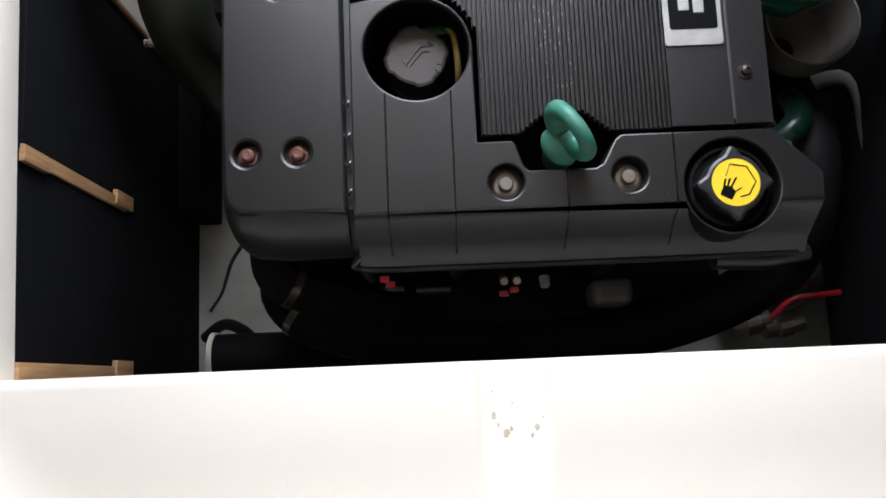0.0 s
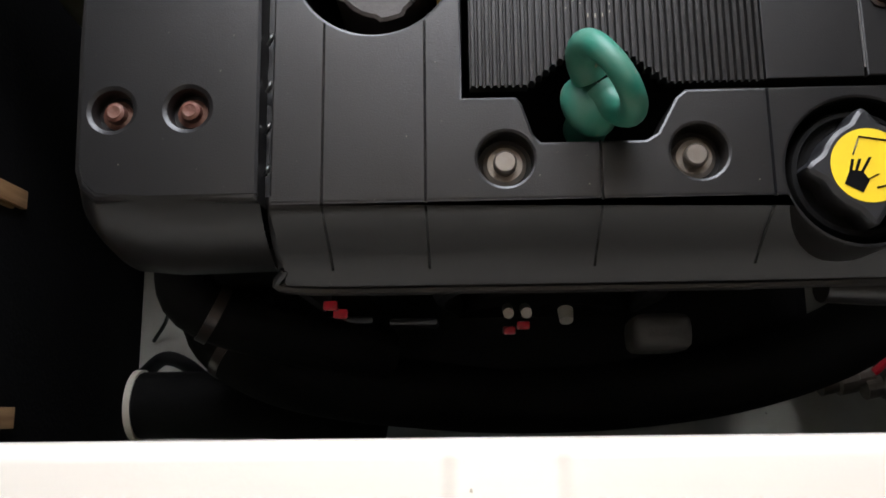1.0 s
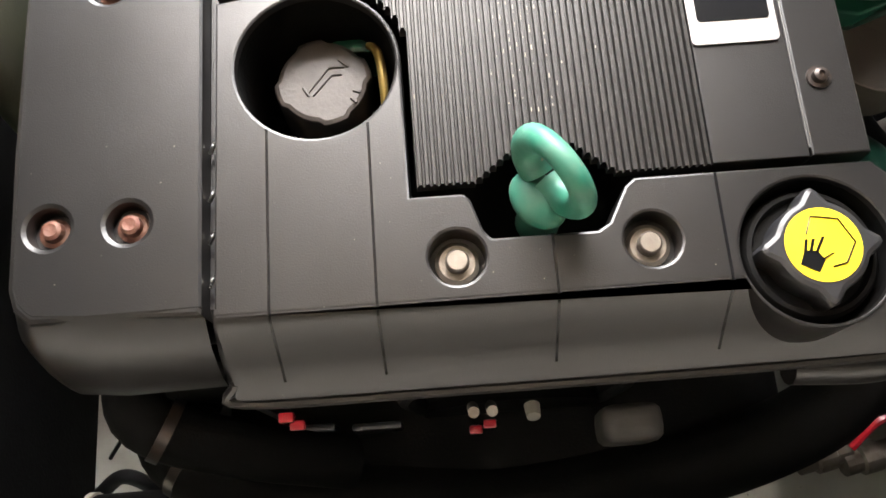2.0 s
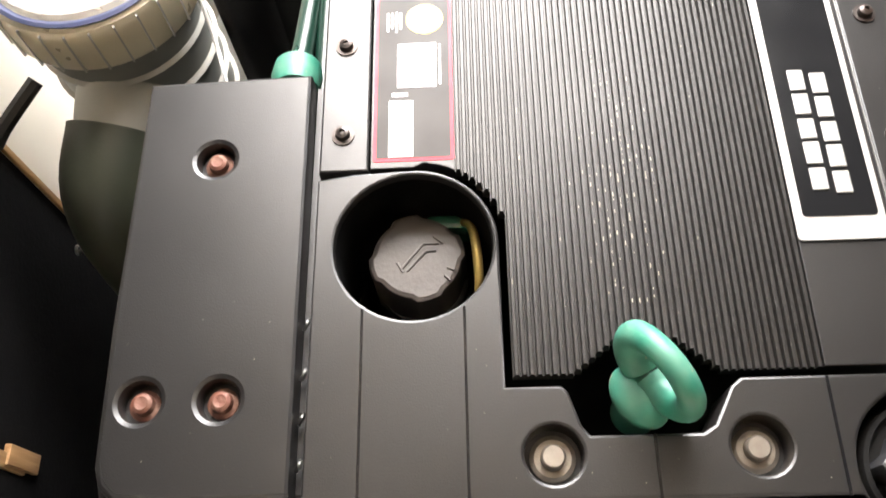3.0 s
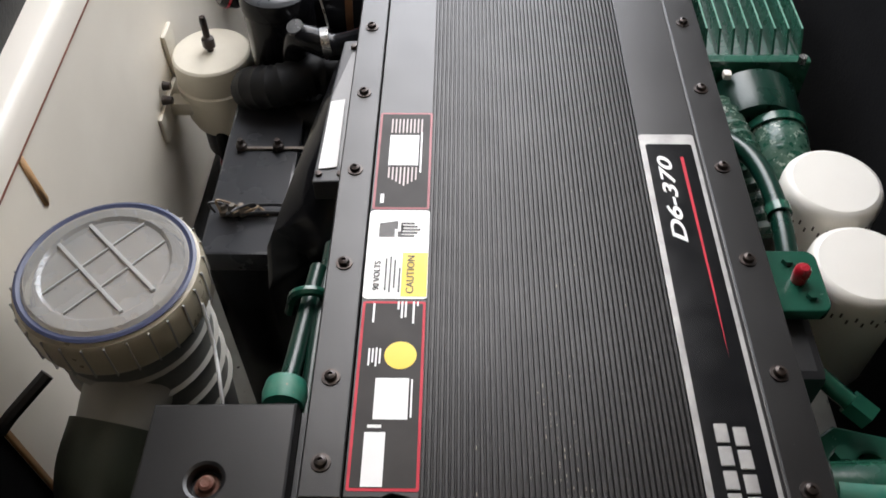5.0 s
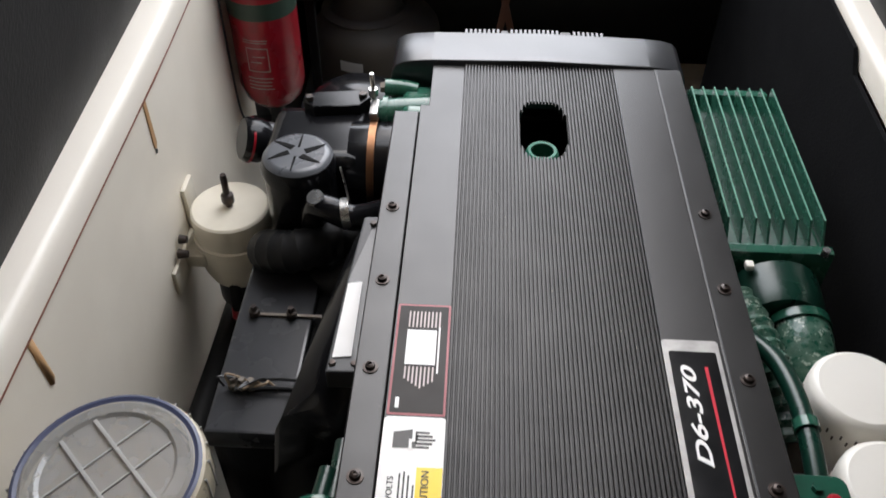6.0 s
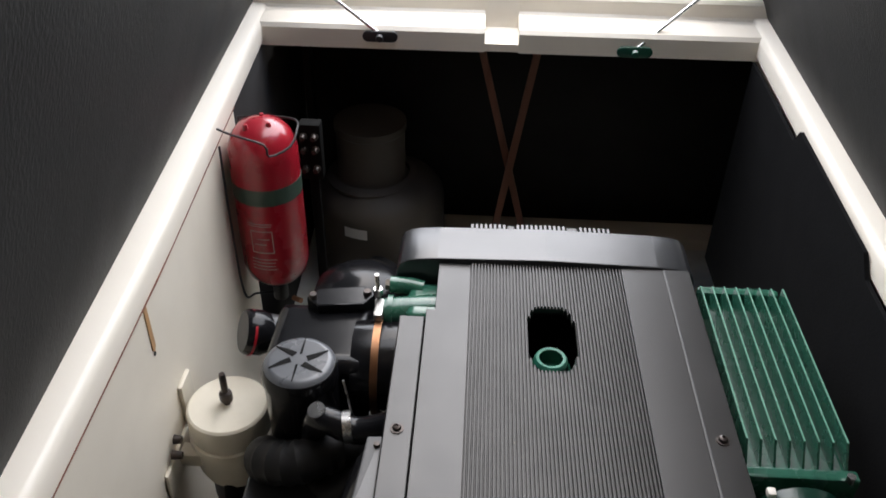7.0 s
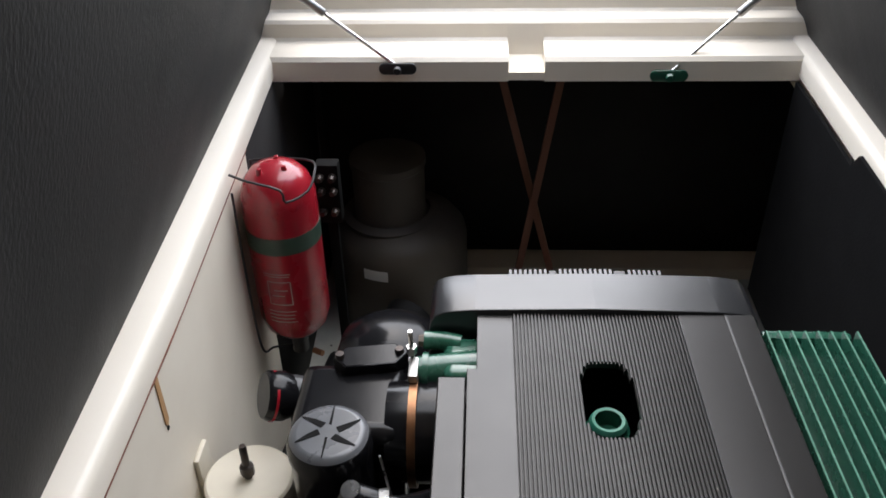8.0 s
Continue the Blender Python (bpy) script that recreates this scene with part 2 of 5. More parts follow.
def tube(points, radius, seg=12, bm=None, steps=6, closed=False, ridges=0.0):
    """A pipe along a smooth line; radius: a number, or one per given point."""
    line = smooth_line(points, steps)
    one = bmesh.new()
    rings, up = [], Vector((0.12, 0.31, 1)).normalized()
    for i, p in enumerate(line):
        d = (line[min(i + 1, len(line) - 1)] - line[max(i - 1, 0)]).normalized()
        side = d.cross(up)
        if side.length < 0.05:
            side = d.cross(Vector((1, 0.1, 0)))
        side.normalize()
        up2 = side.cross(d).normalized()
        up = up2
        r = radius if isinstance(radius, (int, float)) else float(np.interp(i / max(1, len(line) - 1) * (len(radius) - 1), range(len(radius)), radius))
        if ridges and i % 2:
            r += ridges
        rings.append([one.verts.new(p + r * (math.cos(a) * side + math.sin(a) * up2)) for a in (2 * math.pi * k / seg for k in range(seg))])
    for a, b in zip(rings, rings[1:]):
        for k in range(seg):
            one.faces.new((a[k], a[(k + 1) % seg], b[(k + 1) % seg], b[k]))
    one.faces.new(rings[0][::-1])
    one.faces.new(rings[-1])
    bmesh.ops.recalc_face_normals(one, faces=one.faces)
    return join(bm, one)


def circle(cx, cy, r, seg=40, a0=0.0, a1=360.0):
    n = seg if abs(a1 - a0) >= 360 else seg + 1
    return [(cx + r * math.cos(radians(a0 + (a1 - a0) * k / seg)), cy + r * math.sin(radians(a0 + (a1 - a0) * k / seg))) for k in range(n)]


def rounded(x0, x1, y0, y1, r, seg=5):
    pts = []
    for cx, cy, a in ((x1 - r, y1 - r, 0), (x0 + r, y1 - r, 90), (x0 + r, y0 + r, 180), (x1 - r, y0 + r, 270)):
        pts += circle(cx, cy, r, seg, a, a + 90)
    return pts


def plate(outer, holes, z_low, z_top, rim=0.0025, bm=None, bottom=False, hole_low=None):
    """A plate with an outline and holes, its upper edges rounded; the holes' walls go down to hole_low."""
    one = bmesh.new()

    def loop(pts, z):
        return [one.verts.new((x, y, z)) for x, y in pts]

    def inset(pts, d):
        n, out = len(pts), []
        area = sum(pts[i][0] * pts[(i + 1) % n][1] - pts[(i + 1) % n][0] * pts[i][1] for i in range(n))
        sign = 1 if area > 0 else -1
        for i in range(n):
            a, p, b = Vector(pts[i - 1]), Vector(pts[i]), Vector(pts[(i + 1) % n])
            e1, e2 = (p - a).normalized(), (b - p).normalized()
            nrm = Vector((-(e1 + e2).y, (e1 + e2).x))
            nrm = nrm.normalized() if nrm.length > 1e-6 else Vector((-e1.y, e1.x))
            out.append(tuple(p + sign * d * nrm))
        return out

    def skirt(a, b):
        n = len(a)
        for i in range(n):
            one.faces.new((a[i], a[(i + 1) % n], b[(i + 1) % n], b[i]))

    edges = []
    for k, pts in enumerate([outer, *holes]):
        d = rim if k == 0 else -rim
        top, mid, edge = loop(inset(pts, d), z_top), loop(inset(pts, d * 0.3), z_top - rim * 0.3), loop(pts, z_top - rim)
        low = loop(pts, z_low if k == 0 or hole_low is None else hole_low)
        edges += [one.edges.new((top[i], top[(i + 1) % len(top)])) for i in range(len(top))]
        skirt(top, mid), skirt(mid, edge), skirt(edge, low)
        if bottom and k == 0:
            one.faces.new(low)
    bmesh.ops.triangle_fill(one, edges=edges, use_beauty=True, use_dissolve=False)
    bmesh.ops.recalc_face_normals(one, faces=one.faces)
    return join(bm, one)


def flat(pts, z, thick=0.0006, bm=None):
    """A thin printed patch lying on a plane."""
    one = bmesh.new()
    top = [one.verts.new((x, y, z + thick)) for x, y in pts]
    low = [one.verts.new((x, y, z)) for x, y in pts]
    one.faces.new(top)
    n = len(pts)
    for i in range(n):
        one.faces.new((top[i], low[i], low[(i + 1) % n], top[(i + 1) % n]))
    bmesh.ops.recalc_face_normals(one, faces=one.faces)
    return join(bm, one)


def prism_x(pts, x0, x1, bm=None, bevel=0.0):
    """An outline in y and z drawn out along x."""
    one = bmesh.new()
    a = [one.verts.new((x0, y, z)) for y, z in pts]
    b = [one.verts.new((x1, y, z)) for y, z in pts]
    one.faces.new(a)
    one.faces.new(b[::-1])
    n = len(pts)
    for i in range(n):
        one.faces.new((a[i], b[i], b[(i + 1) % n], a[(i + 1) % n]))
    bmesh.ops.recalc_face_normals(one, faces=one.faces)
    if bevel:
        bmesh.ops.bevel(one, geom=one.edges[:], offset=bevel, segments=2, affect="EDGES", profile=0.6)
    return join(bm, one)


def prism_y(pts, y0, y1, bm=None, bevel=0.0, shear=0.0):
    """An outline in x and z drawn out along y, rising by shear per metre."""
    one = bmesh.new()
    steps = 12 if shear else 1
    rings = []
    for s in range(steps + 1):
        y = y0 + (y1 - y0) * s / steps
        rings.append([one.verts.new((x, y, z + shear * y)) for x, z in pts])
    one.faces.new(rings[0])
    one.faces.new(rings[-1][::-1])
    n = len(pts)
    for a, b in zip(rings, rings[1:]):
        for i in range(n):
            one.faces.new((a[i], b[i], b[(i + 1) % n], a[(i + 1) % n]))
    bmesh.ops.recalc_face_normals(one, faces=one.faces)
    if bevel:
        bmesh.ops.bevel(one, geom=[e for e in one.edges if not e.is_boundary and e.calc_face_angle(0) > 0.3], offset=bevel, segments=3, affect="EDGES", profile=0.5)
    return join(bm, one)


def lettering(name, body, size, at, turn, mat, parent, label="", slant=0.0, bold=0.0, wide=1.0):
    """Raised letters of the built-in font, as a mesh."""
    cu = bpy.data.curves.new(name, "FONT")
    cu.body, cu.size, cu.extrude, cu.align_x, cu.align_y = body, size, 0.0003, "CENTER", "CENTER"
    cu.shear, cu.offset = slant, bold
    tmp = new(name, cu)
    me = bpy.data.meshes.new_from_object(tmp)
    bpy.data.objects.remove(tmp)
    me.materials.clear()
    me.materials.append(mat)
    me.transform(pose(*at, 0, 0, turn) @ Matrix.Diagonal((wide, 1, 1, 1)))
    ob = new(name, me)
    ob.parent = parent
    return tagged(ob, label)


# ---- the opening and the compartment ----
SLOPE, LIP = 0.047, 0.724          # the hatch frame rises forward against the engine


def zc(y):
    return LIP + SLOPE * y


def sheared(bm):
    for v in bm.verts:
        v.co.z += SLOPE * v.co.y
    return bm


def flared(bm):
    for v in bm.verts:
        v.co.x -= 0.026 * max(0.0, v.co.y - 1.3)
    return bm


X0, X1, Y0, Y1 = -0.440, 0.600, 0.026, 2.067
bm = prism_y([(X0, LIP), (X0, LIP + 0.03), (X0 - 0.004, LIP + 0.038), (X0 - 0.012, LIP + 0.044), (X0 - 0.075, LIP + 0.046), (X0 - 0.075, LIP - 0.02), (X0 - 0.02, LIP - 0.004)], Y0 - 0.02, Y1 + 0.25, shear=SLOPE)
flared(bm)
rail = single("trim", bm, GEL, "cream moulded coaming rail along the hatch opening", "trim", kind="structure")
bm = prism_y([(X1, LIP), (X1, LIP + 0.03), (X1 + 0.004, LIP + 0.038), (X1 + 0.012, LIP + 0.044), (X1 + 0.075, LIP + 0.046), (X1 + 0.075, LIP - 0.02), (X1 + 0.02, LIP - 0.004)], Y0 - 0.02, Y1 + 0.25, shear=SLOPE)
single("trim", bm, GEL, "cream moulded coaming rail beside the black board", "trim", kind="structure")

single("trim", flared(prism_y([(X0 - 0.0035, LIP - 0.005), (X0 - 0.0035, LIP - 0.0005), (X0 + 0.0006, LIP - 0.0005), (X0 + 0.0006, LIP - 0.003)], 0.56, 1.78, shear=SLOPE)), BATTEN, "brown sealant line between rail and wall", "trim", kind="structure")

# far edge of the opening: lip and two steps, with a drain channel in the middle
CH0, CH1 = 0.024, 0.091
far_steps = thing("trim", (0, Y1, zc(Y1)), "cream moulded steps behind the far hatch edge", "trim", kind="structure")


def step_outline(lip_top, channel=False):
    front = [(Y1 + 0.006, 0.811), (Y1 + 0.006, 0.828), (2.150, 0.836)] if channel else [(Y1, 0.811), (Y1, lip_top - 0.008), (Y1 + 0.008, lip_top), (2.156, lip_top + 0.003), (2.162, lip_top + 0.008)]
    return front + [(2.165, 0.897), (2.172, 0.904), (2.213, 0.906), (2.219, 0.911), (2.222, 0.944), (2.230, 0.952), (2.32, 0.954), (2.32, 0.822), (2.12, 0.814)]


bm = prism_x(step_outline(0.861), X0 - 0.08, CH0 - 0.003)
bm = prism_x(step_outline(0.861), CH1 + 0.003, X1 + 0.08, bm=bm)
bm = prism_x(step_outline(0.861, True), CH0 - 0.004, CH1 + 0.004, bm=bm)
ob = mesh_object("step", bm, GEL)
ob.parent = far_steps
ob.matrix_parent_inverse = Matrix.Translation((0, -Y1, -zc(Y1)))

# near edge with its drain channel
near = thing("trim", (0, 0, zc(0)), "cream moulded hatch edge with a drain channel", "trim", kind="structure")


def near_outline(d):
    return [(Y0, 0.722), (Y0, 0.760 - d), (Y0 - 0.002, 0.765 - d), (Y0 - 0.006, 0.769 - d), (Y0 - 0.012, 0.771 - d), (-0.055, 0.774 - d * 0.6), (-0.075, 0.776), (-0.15, 0.782), (-0.17, 0.792), (-0.40, 0.80), (-0.40, 0.68), (0.0, 0.68)]


def loft_x(xs, outline):
    """A run along x whose outline in y and z changes smoothly."""
    one = bmesh.new()
    rings = [[one.verts.new((x, y, z)) for y, z in outline(x)] for x in xs]
    one.faces.new(rings[0])
    one.faces.new(rings[-1][::-1])
    for a, b in zip(rings, rings[1:]):
        for i in range(len(a)):
            one.faces.new((a[i], b[i], b[(i + 1) % len(a)], a[(i + 1) % len(a)]))
    bmesh.ops.recalc_face_normals(one, faces=one.faces)
    return one


def dip(x, x0, x1, soft=0.012):
    u = min(1.0, max(0.0, (x - x0 + soft / 2) / soft)) * min(1.0, max(0.0, (x1 - x + soft / 2) / soft))
    return u * u * (3 - 2 * u)


spread = [-0.62, -0.3] + [0.020 + 0.002 * k for k in range(47)] + [0.4, 0.75]
bm = loft_x(spread, lambda x: near_outline(0.007 * dip(x, 0.030, 0.099)))
ob = mesh_object("edge", bm, GEL, True)
ob.parent = near
ob.matrix_parent_inverse = Matrix.Translation((0, 0, -zc(0)))

rnd = random.Random(7)
for cx, cy, r in ((0.0435, -0.027, 0.0030), (0.055, -0.044, 0.0036), (0.060, -0.040, 0.0018), (0.048, -0.036, 0.0014), (0.062, -0.016, 0.0010), (0.085, -0.040, 0.0026), (0.080, -0.047, 0.0018), (0.043, -0.004, 0.0012), (0.091, -0.030, 0.0011)):
    blot = [(cx + r * rnd.uniform(0.6, 1.2) * math.cos(k * 0.7), cy + 1.6 * r * rnd.uniform(0.6, 1.2) * math.sin(k * 0.7)) for k in range(9)]
    bm = flat(blot, 0.7640 + 0.084 * (0.014 - cy) + 0.0003, 0.0003)
    for v in bm.verts:
        v.co.z -= 0.084 * (v.co.y - cy)
    ob = mesh_object("stain", bm, STAIN)
    ob.parent = near
    ob.matrix_parent_inverse = Matrix.Translation((0, 0, -zc(0)))

# walls, floor
single("floor", box(-0.55, 0.90, -0.30, 2.60, -0.02, 0.06), BILGE, "pale painted bilge floor with dirt", "floor", kind="structure")
single("wall_left_far", flared(prism_x([(1.7805, 0.06), (2.60, 0.06), (2.60, zc(2.60) - 0.002), (1.7805, zc(1.78) - 0.002)], -0.500, -0.444)), FARFOAM, "black insulated wall beyond the cream panel", "wall", kind="structure")
single("wall_left", flared(prism_x([(0.55, 0.06), (1.3, 0.06), (1.78, 0.06), (1.78, zc(1.78) - 0.002), (1.3, zc(1.3) - 0.002), (0.55, zc(0.55) - 0.002)], -0.475, -0.443)), WALLW, "cream wall panel with short slots", "wall", kind="structure")
single("wall_left_front", box(-0.475, -0.442, -0.02, 0.55, 0.06, 0.722, 0.002), FOAM, "black laminated wall panel", "wall", kind="structure")
single("wall_right", box(0.85, 0.90, -0.30, 2.60, 0.06, 0.71), FOAM, "black insulated wall", "wall", kind="structure")
single("wall_near", box(-0.47, 0.85, -0.30, -0.27, 0.06, 0.74), FOAM, "black wall below the near edge", "wall", kind="structure")
single("wall_far", box(-0.55, 0.85, 2.55, 2.60, 0.06, 0.80), FARFOAM, "black bulkhead at the far end", "wall", kind="structure")
single("ceiling", box(-0.62, 0.95, 2.24, 2.66, 0.795, 0.8185), FOAM, "black underside of the deck", "ceiling", kind="structure")
single("trim", box(-0.4415, -0.400, 0.31, 0.56, 0.058, 0.20, 0.006), FOAM, "black stringer at the foot of the wall", "trim", kind="structure")
# deck round the opening
bm = box(-3.0, X0 - 0.0755, -3.0, 1.6, 0.60, 0.735)
bm = box(X0 - 0.20, X0 - 0.0755, 1.601, 2.66, 0.60, 0.735, bm=bm)
bm = box(X1 + 0.0755, X1 + 0.20, 1.601, 2.66, 0.60, 0.735, bm=bm)
bm = box(X1 + 0.0755, 3.0, -3.0, 1.6, 0.60, 0.735, bm=bm)
bm = box(X0 - 0.0755, X1 + 0.0755, -3.0, -0.4005, 0.60, 0.735, bm=bm)
single("ground", sheared(bm), GEL, "cream deck round the hatch", "deck", kind="structure", smooth=False)

bm = box(-3.0, 3.0, 2.661, 5.2, 0.60, 0.735)
bm = box(-3.0, X0 - 0.2005, 1.601, 2.66, 0.60, 0.735, bm=bm)
bm = box(X1 + 0.2005, 3.0, 1.601, 2.66, 0.60, 0.735, bm=bm)
single("floor_cabin", sheared(bm), AFTWALL, "brown cabin sole beyond the hatch", "floor", kind="structure", smooth=False)
# added post, only there to hide a lit line in the corner
single("trim", box(-0.52, -0.455, 2.50, 2.549, 0.061, 0.794), FARFOAM, "black post added to cover a lit strip in the far corner", "trim", kind="structure", smooth=False)

# unseen roof added to block light from overhead, open forward
single("ceiling_unseen", box(-1.66, 1.66, -1.76, 1.25, 2.15, 2.22, 0.01), CREAMLINING, "unseen cream roof added to shape the light over the hatch", "ceiling", kind="structure")

# sides: unseen dark walls added to cut side light, low tan coamings forward
for side_name, x in (("left", -1.65), ("right", 1.60)):
    single("wall_unseen_" + side_name, box(x, x + 0.05, -1.64, 1.24, 0.60, 2.145, 0.01), TANK, "unseen brown side wall added to darken side reflections", "wall", kind="structure")
    single("wall_forward_" + side_name, box(x, x + 0.05, 1.25, 4.5, 0.60, 1.25, 0.01), SHELF, "low tan coaming forward of the unseen roof", "wall", kind="structure")
# unseen aft wall added to keep the front slope dark
single("wall_unseen_aft", box(-1.66, 1.66, -1.75, -1.65, 0.60, 2.145, 0.01), TANK, "unseen brown aft wall added to block light from behind", "wall", kind="structure")

# black board behind the right rail with its stepped upper edge
bm = prism_x([(0.03, 0.30), (2.05, 0.30), (2.05, zc(2.05) - 0.004), (1.735, zc(1.735) - 0.004), (1.715, zc(1.715) + 0.026), (1.375, zc(1.375) + 0.026), (1.345, zc(1.345) - 0.002), (0.03, zc(0.03) - 0.002)], X1 - 0.010, X1 - 0.003)
single("insulation_board", bm, FOAM, "black insulation board with a stepped edge below the rail", "insulation", smooth=False)


# wooden slots in the wall panels
def wall_slot(x, y, z0, z1, w, label, steps=True):
    bm = box(x, x + 0.005, y - w / 2, y + w / 2, z0, z1, 0.001)
    if steps:
        bm = box(x + 0.001, x + 0.008, y - w / 2 - 0.004, y + w / 2 - 0.006, z1 - 0.055, z1 + 0.004, 0.001, bm=bm)
        bm = box(x + 0.001, x + 0.008, y - w / 2 + 0.004, y + w / 2 + 0.008, z0 - 0.02, z0 + 0.04, 0.001, bm=bm)
    return single("plywood_edge", bm, WOOD, label, "wood strip", "wood strips in the wall")


wall_slot(-0.443, 0.036, 0.425, 0.722, 0.018, "bare plywood edge in the black wall panel")
wall_slot(-0.443, 0.268, 0.435, 0.726, 0.016, "bare plywood edge in the black wall panel")


def leaning_slot(y, lean):
    bm = prism_x([(y - 0.006, zc(y) + 0.0), (y + 0.004, zc(y) + 0.0), (y + 0.006 + lean, zc(y) - 0.080), (y + lean, zc(y) - 0.088), (y - 0.006 + lean, zc(y) - 0.082)], -0.4445, -0.4415)
    return single("plywood_edge", bm, WOOD, "narrow slot showing bare wood in the cream wall", "wood strip", "wood strips in the wall")


wall_slot(-0.4435, 0.554, 0.10, 0.735, 0.007, "bare plywood edge where the black panel ends", False)
leaning_slot(0.80, 0.004)
leaning_slot(1.225, -0.002)
single("drilled_hole", turned([(0, 0.0), (0.0035, 0.0), (0.0035, -0.01)], 12, "X", (-0.4420, 1.222, 0.690)), INK, "small dark screw hole in the cream wall", "hole")


# hatch leaves, hinged along the rails and standing open
def hatch_leaf(x, y_end, lean, side, height, skew, label):
    """A leaf hinged at x on the rail, leaning in over the opening, its far end cut to clear the steps."""
    top = thing("hatch_leaf", (x, 0.8, zc(0.8) + 0.046), label, "hatch", "open hatch leaves")
    outline = [(-0.74, -0.012), (y_end - 0.86, -0.012), (y_end - 0.80, 0.0), (y_end - 0.785, 0.028), (y_end - 0.79, 0.075), (y_end - 0.77, 0.11), (y_end - 0.77, height), (-0.74, height)]
    tilt = Matrix.Rotation(math.atan(lean) * -side, 3, "Y")
    for name, a, b, mat, what in (("liner", 0.0, 0.012, LEAFMAT, "black textured liner"), ("skin", 0.0125, 0.042, GEL, "cream outer skin")):
        bm = prism_x(outline, side * a, side * b)
        bmesh.ops.rotate(bm, verts=bm.verts, matrix=tilt)
        for v in bm.verts:
            v.co.x += skew * (v.co.y - 1.25)
        part(name, sheared(bm), mat, top, what, smooth=False)
    return top


hatch_leaf(-0.498, 2.20, 0.34, -1, 0.612, -0.016, "black textured hatch leaf leaning open beside the rail")
hatch_leaf(0.636, 2.20, 0.42, 1, 0.62, 0.0, "black textured hatch leaf leaning open beside the board")
cabin = thing("seat_base", (1.25, 1.9, 0.735), "dark seat base with a tan edge beyond the hatch", "seat base")
part("front", box(-0.15, 0.15, -0.9, 0.9, 0.03, 0.75, 0.01), TANK, cabin, "dark brown front")
part("edge_trim", box(-0.16, 0.16, -0.91, 0.91, 0.0, 0.03, 0.005), WOOD, cabin, "tan wooden edge")


# gas struts
def gas_strut(foot, head, mat_foot, label):
    top = thing("gas_strut", foot, label, "gas strut", "gas struts")
    d = Vector(head) - Vector(foot)
    f = Vector((0, 0, 0))
    part("rod", tube([f, d * 0.62], 0.0042, 12), STEEL, top, "polished rod")
    part("cylinder", turned([(0, 0), (0.006, 0.002), (0.0088, 0.006), (0.0088, d.length * 0.42), (0.006, d.length * 0.43), (0, d.length * 0.43)], 20, d, tuple(d * 0.57)), ALU, top, "grey gas cylinder")
    bm = plate(circle(-0.026, 0, 0.012, 10, 90, 270) + circle(0.026, 0, 0.012, 10, -90, 90), [], 0, 0.004, 0.001, bottom=True)
    bmesh.ops.rotate(bm, verts=bm.verts, matrix=Matrix.Rotation(radians(90), 3, "X"))
    bm = turned([(0, -0.018), (0.007, -0.018), (0.009, -0.012), (0.006, -0.004), (0.006, 0.0)], 14, "Y", (0, 0, 0), bm=bm)
    part("bracket", shift(bm, (0, -0.001, -0.004)), mat_foot, top, "small mounting bracket")
    return top


gas_strut((-0.203, Y1 - 0.005, 0.846), (-0.451, 2.117, 1.016), BLACK, "grey gas strut with a black bracket on the far step")
gas_strut((0.3409, Y1 - 0.007, 0.8305), (0.5807, 2.19, 0.9936), GREEN, "grey gas strut with a green bracket on the far step")

# sliding door track above the far steps
track = thing("door_track", (0.05, 2.245, 0.954), "black aluminium sliding door track above the steps", "door track")
for k, (y0, y1, z0, z1) in enumerate([(2.125, 2.165, 0.0, 0.030), (2.17, 2.18, 0.0, 0.046), (2.20, 2.21, 0.0, 0.060), (2.235, 2.245, 0.0, 0.075), (2.165, 2.30, 0.0, 0.012)]):
    part("track_rail", box(-0.62, 0.62, y0 - 2.14 + 0.02, y1 - 2.14 + 0.02, z0, z1, 0.0015), FRAMEBLACK, track, smooth=False)
part("frame_post", box(0.42, 0.435, 0.02, 0.10, 0.01, 0.28, 0.002), FRAMEBLACK, track, smooth=False)
part("sill", box(-0.62, 0.62, 0.16, 0.30, 0.0, 0.14, 0.004), FRAMEBLACK, track, smooth=False)
part("roller", box(0.30, 0.345, -0.005 + 0.05, 0.07, 0.035, 0.047, 0.002), STEEL, track, "bright roller piece", smooth=False)
part("roller", box(-0.22, -0.18, 0.045, 0.07, 0.035, 0.045, 0.002), STEEL, track, "bright roller piece", smooth=False)


# ---- the engine ----
engine = thing("marine_engine", (0.13, 0.8, 0.06), "black covered marine diesel engine with green fittings", "engine")
INV = Matrix.Translation((-0.13, -0.8, -0.06))


def epart(name, bm, mat, label="", parent=None, smooth=True):
    """A part of the engine given in world places."""
    ob = mesh_object(name, bm, mat, smooth)
    ob.parent = parent or engine
    if not parent:
        ob.matrix_parent_inverse = INV
    return tagged(ob, label)


epart("block", box(-0.06, 0.32, 0.20, 1.42, 0.16, 0.64, 0.02), SHADEBLACK, "dark engine block below the covers")
epart("side_casting", box(-0.222, -0.062, 0.168, 0.492, 0.09, 0.635, 0.02), SHADEBLACK, "dark casting below the side cover")
epart("sump", box(-0.02, 0.28, 0.25, 1.38, 0.062, 0.165, 0.02), GREEN)
epart("rear_housing", box(-0.03, 0.30, 1.40, 1.56, 0.10, 0.66, 0.05), BLACK)

# ribbed centre cover
TOP = 0.757


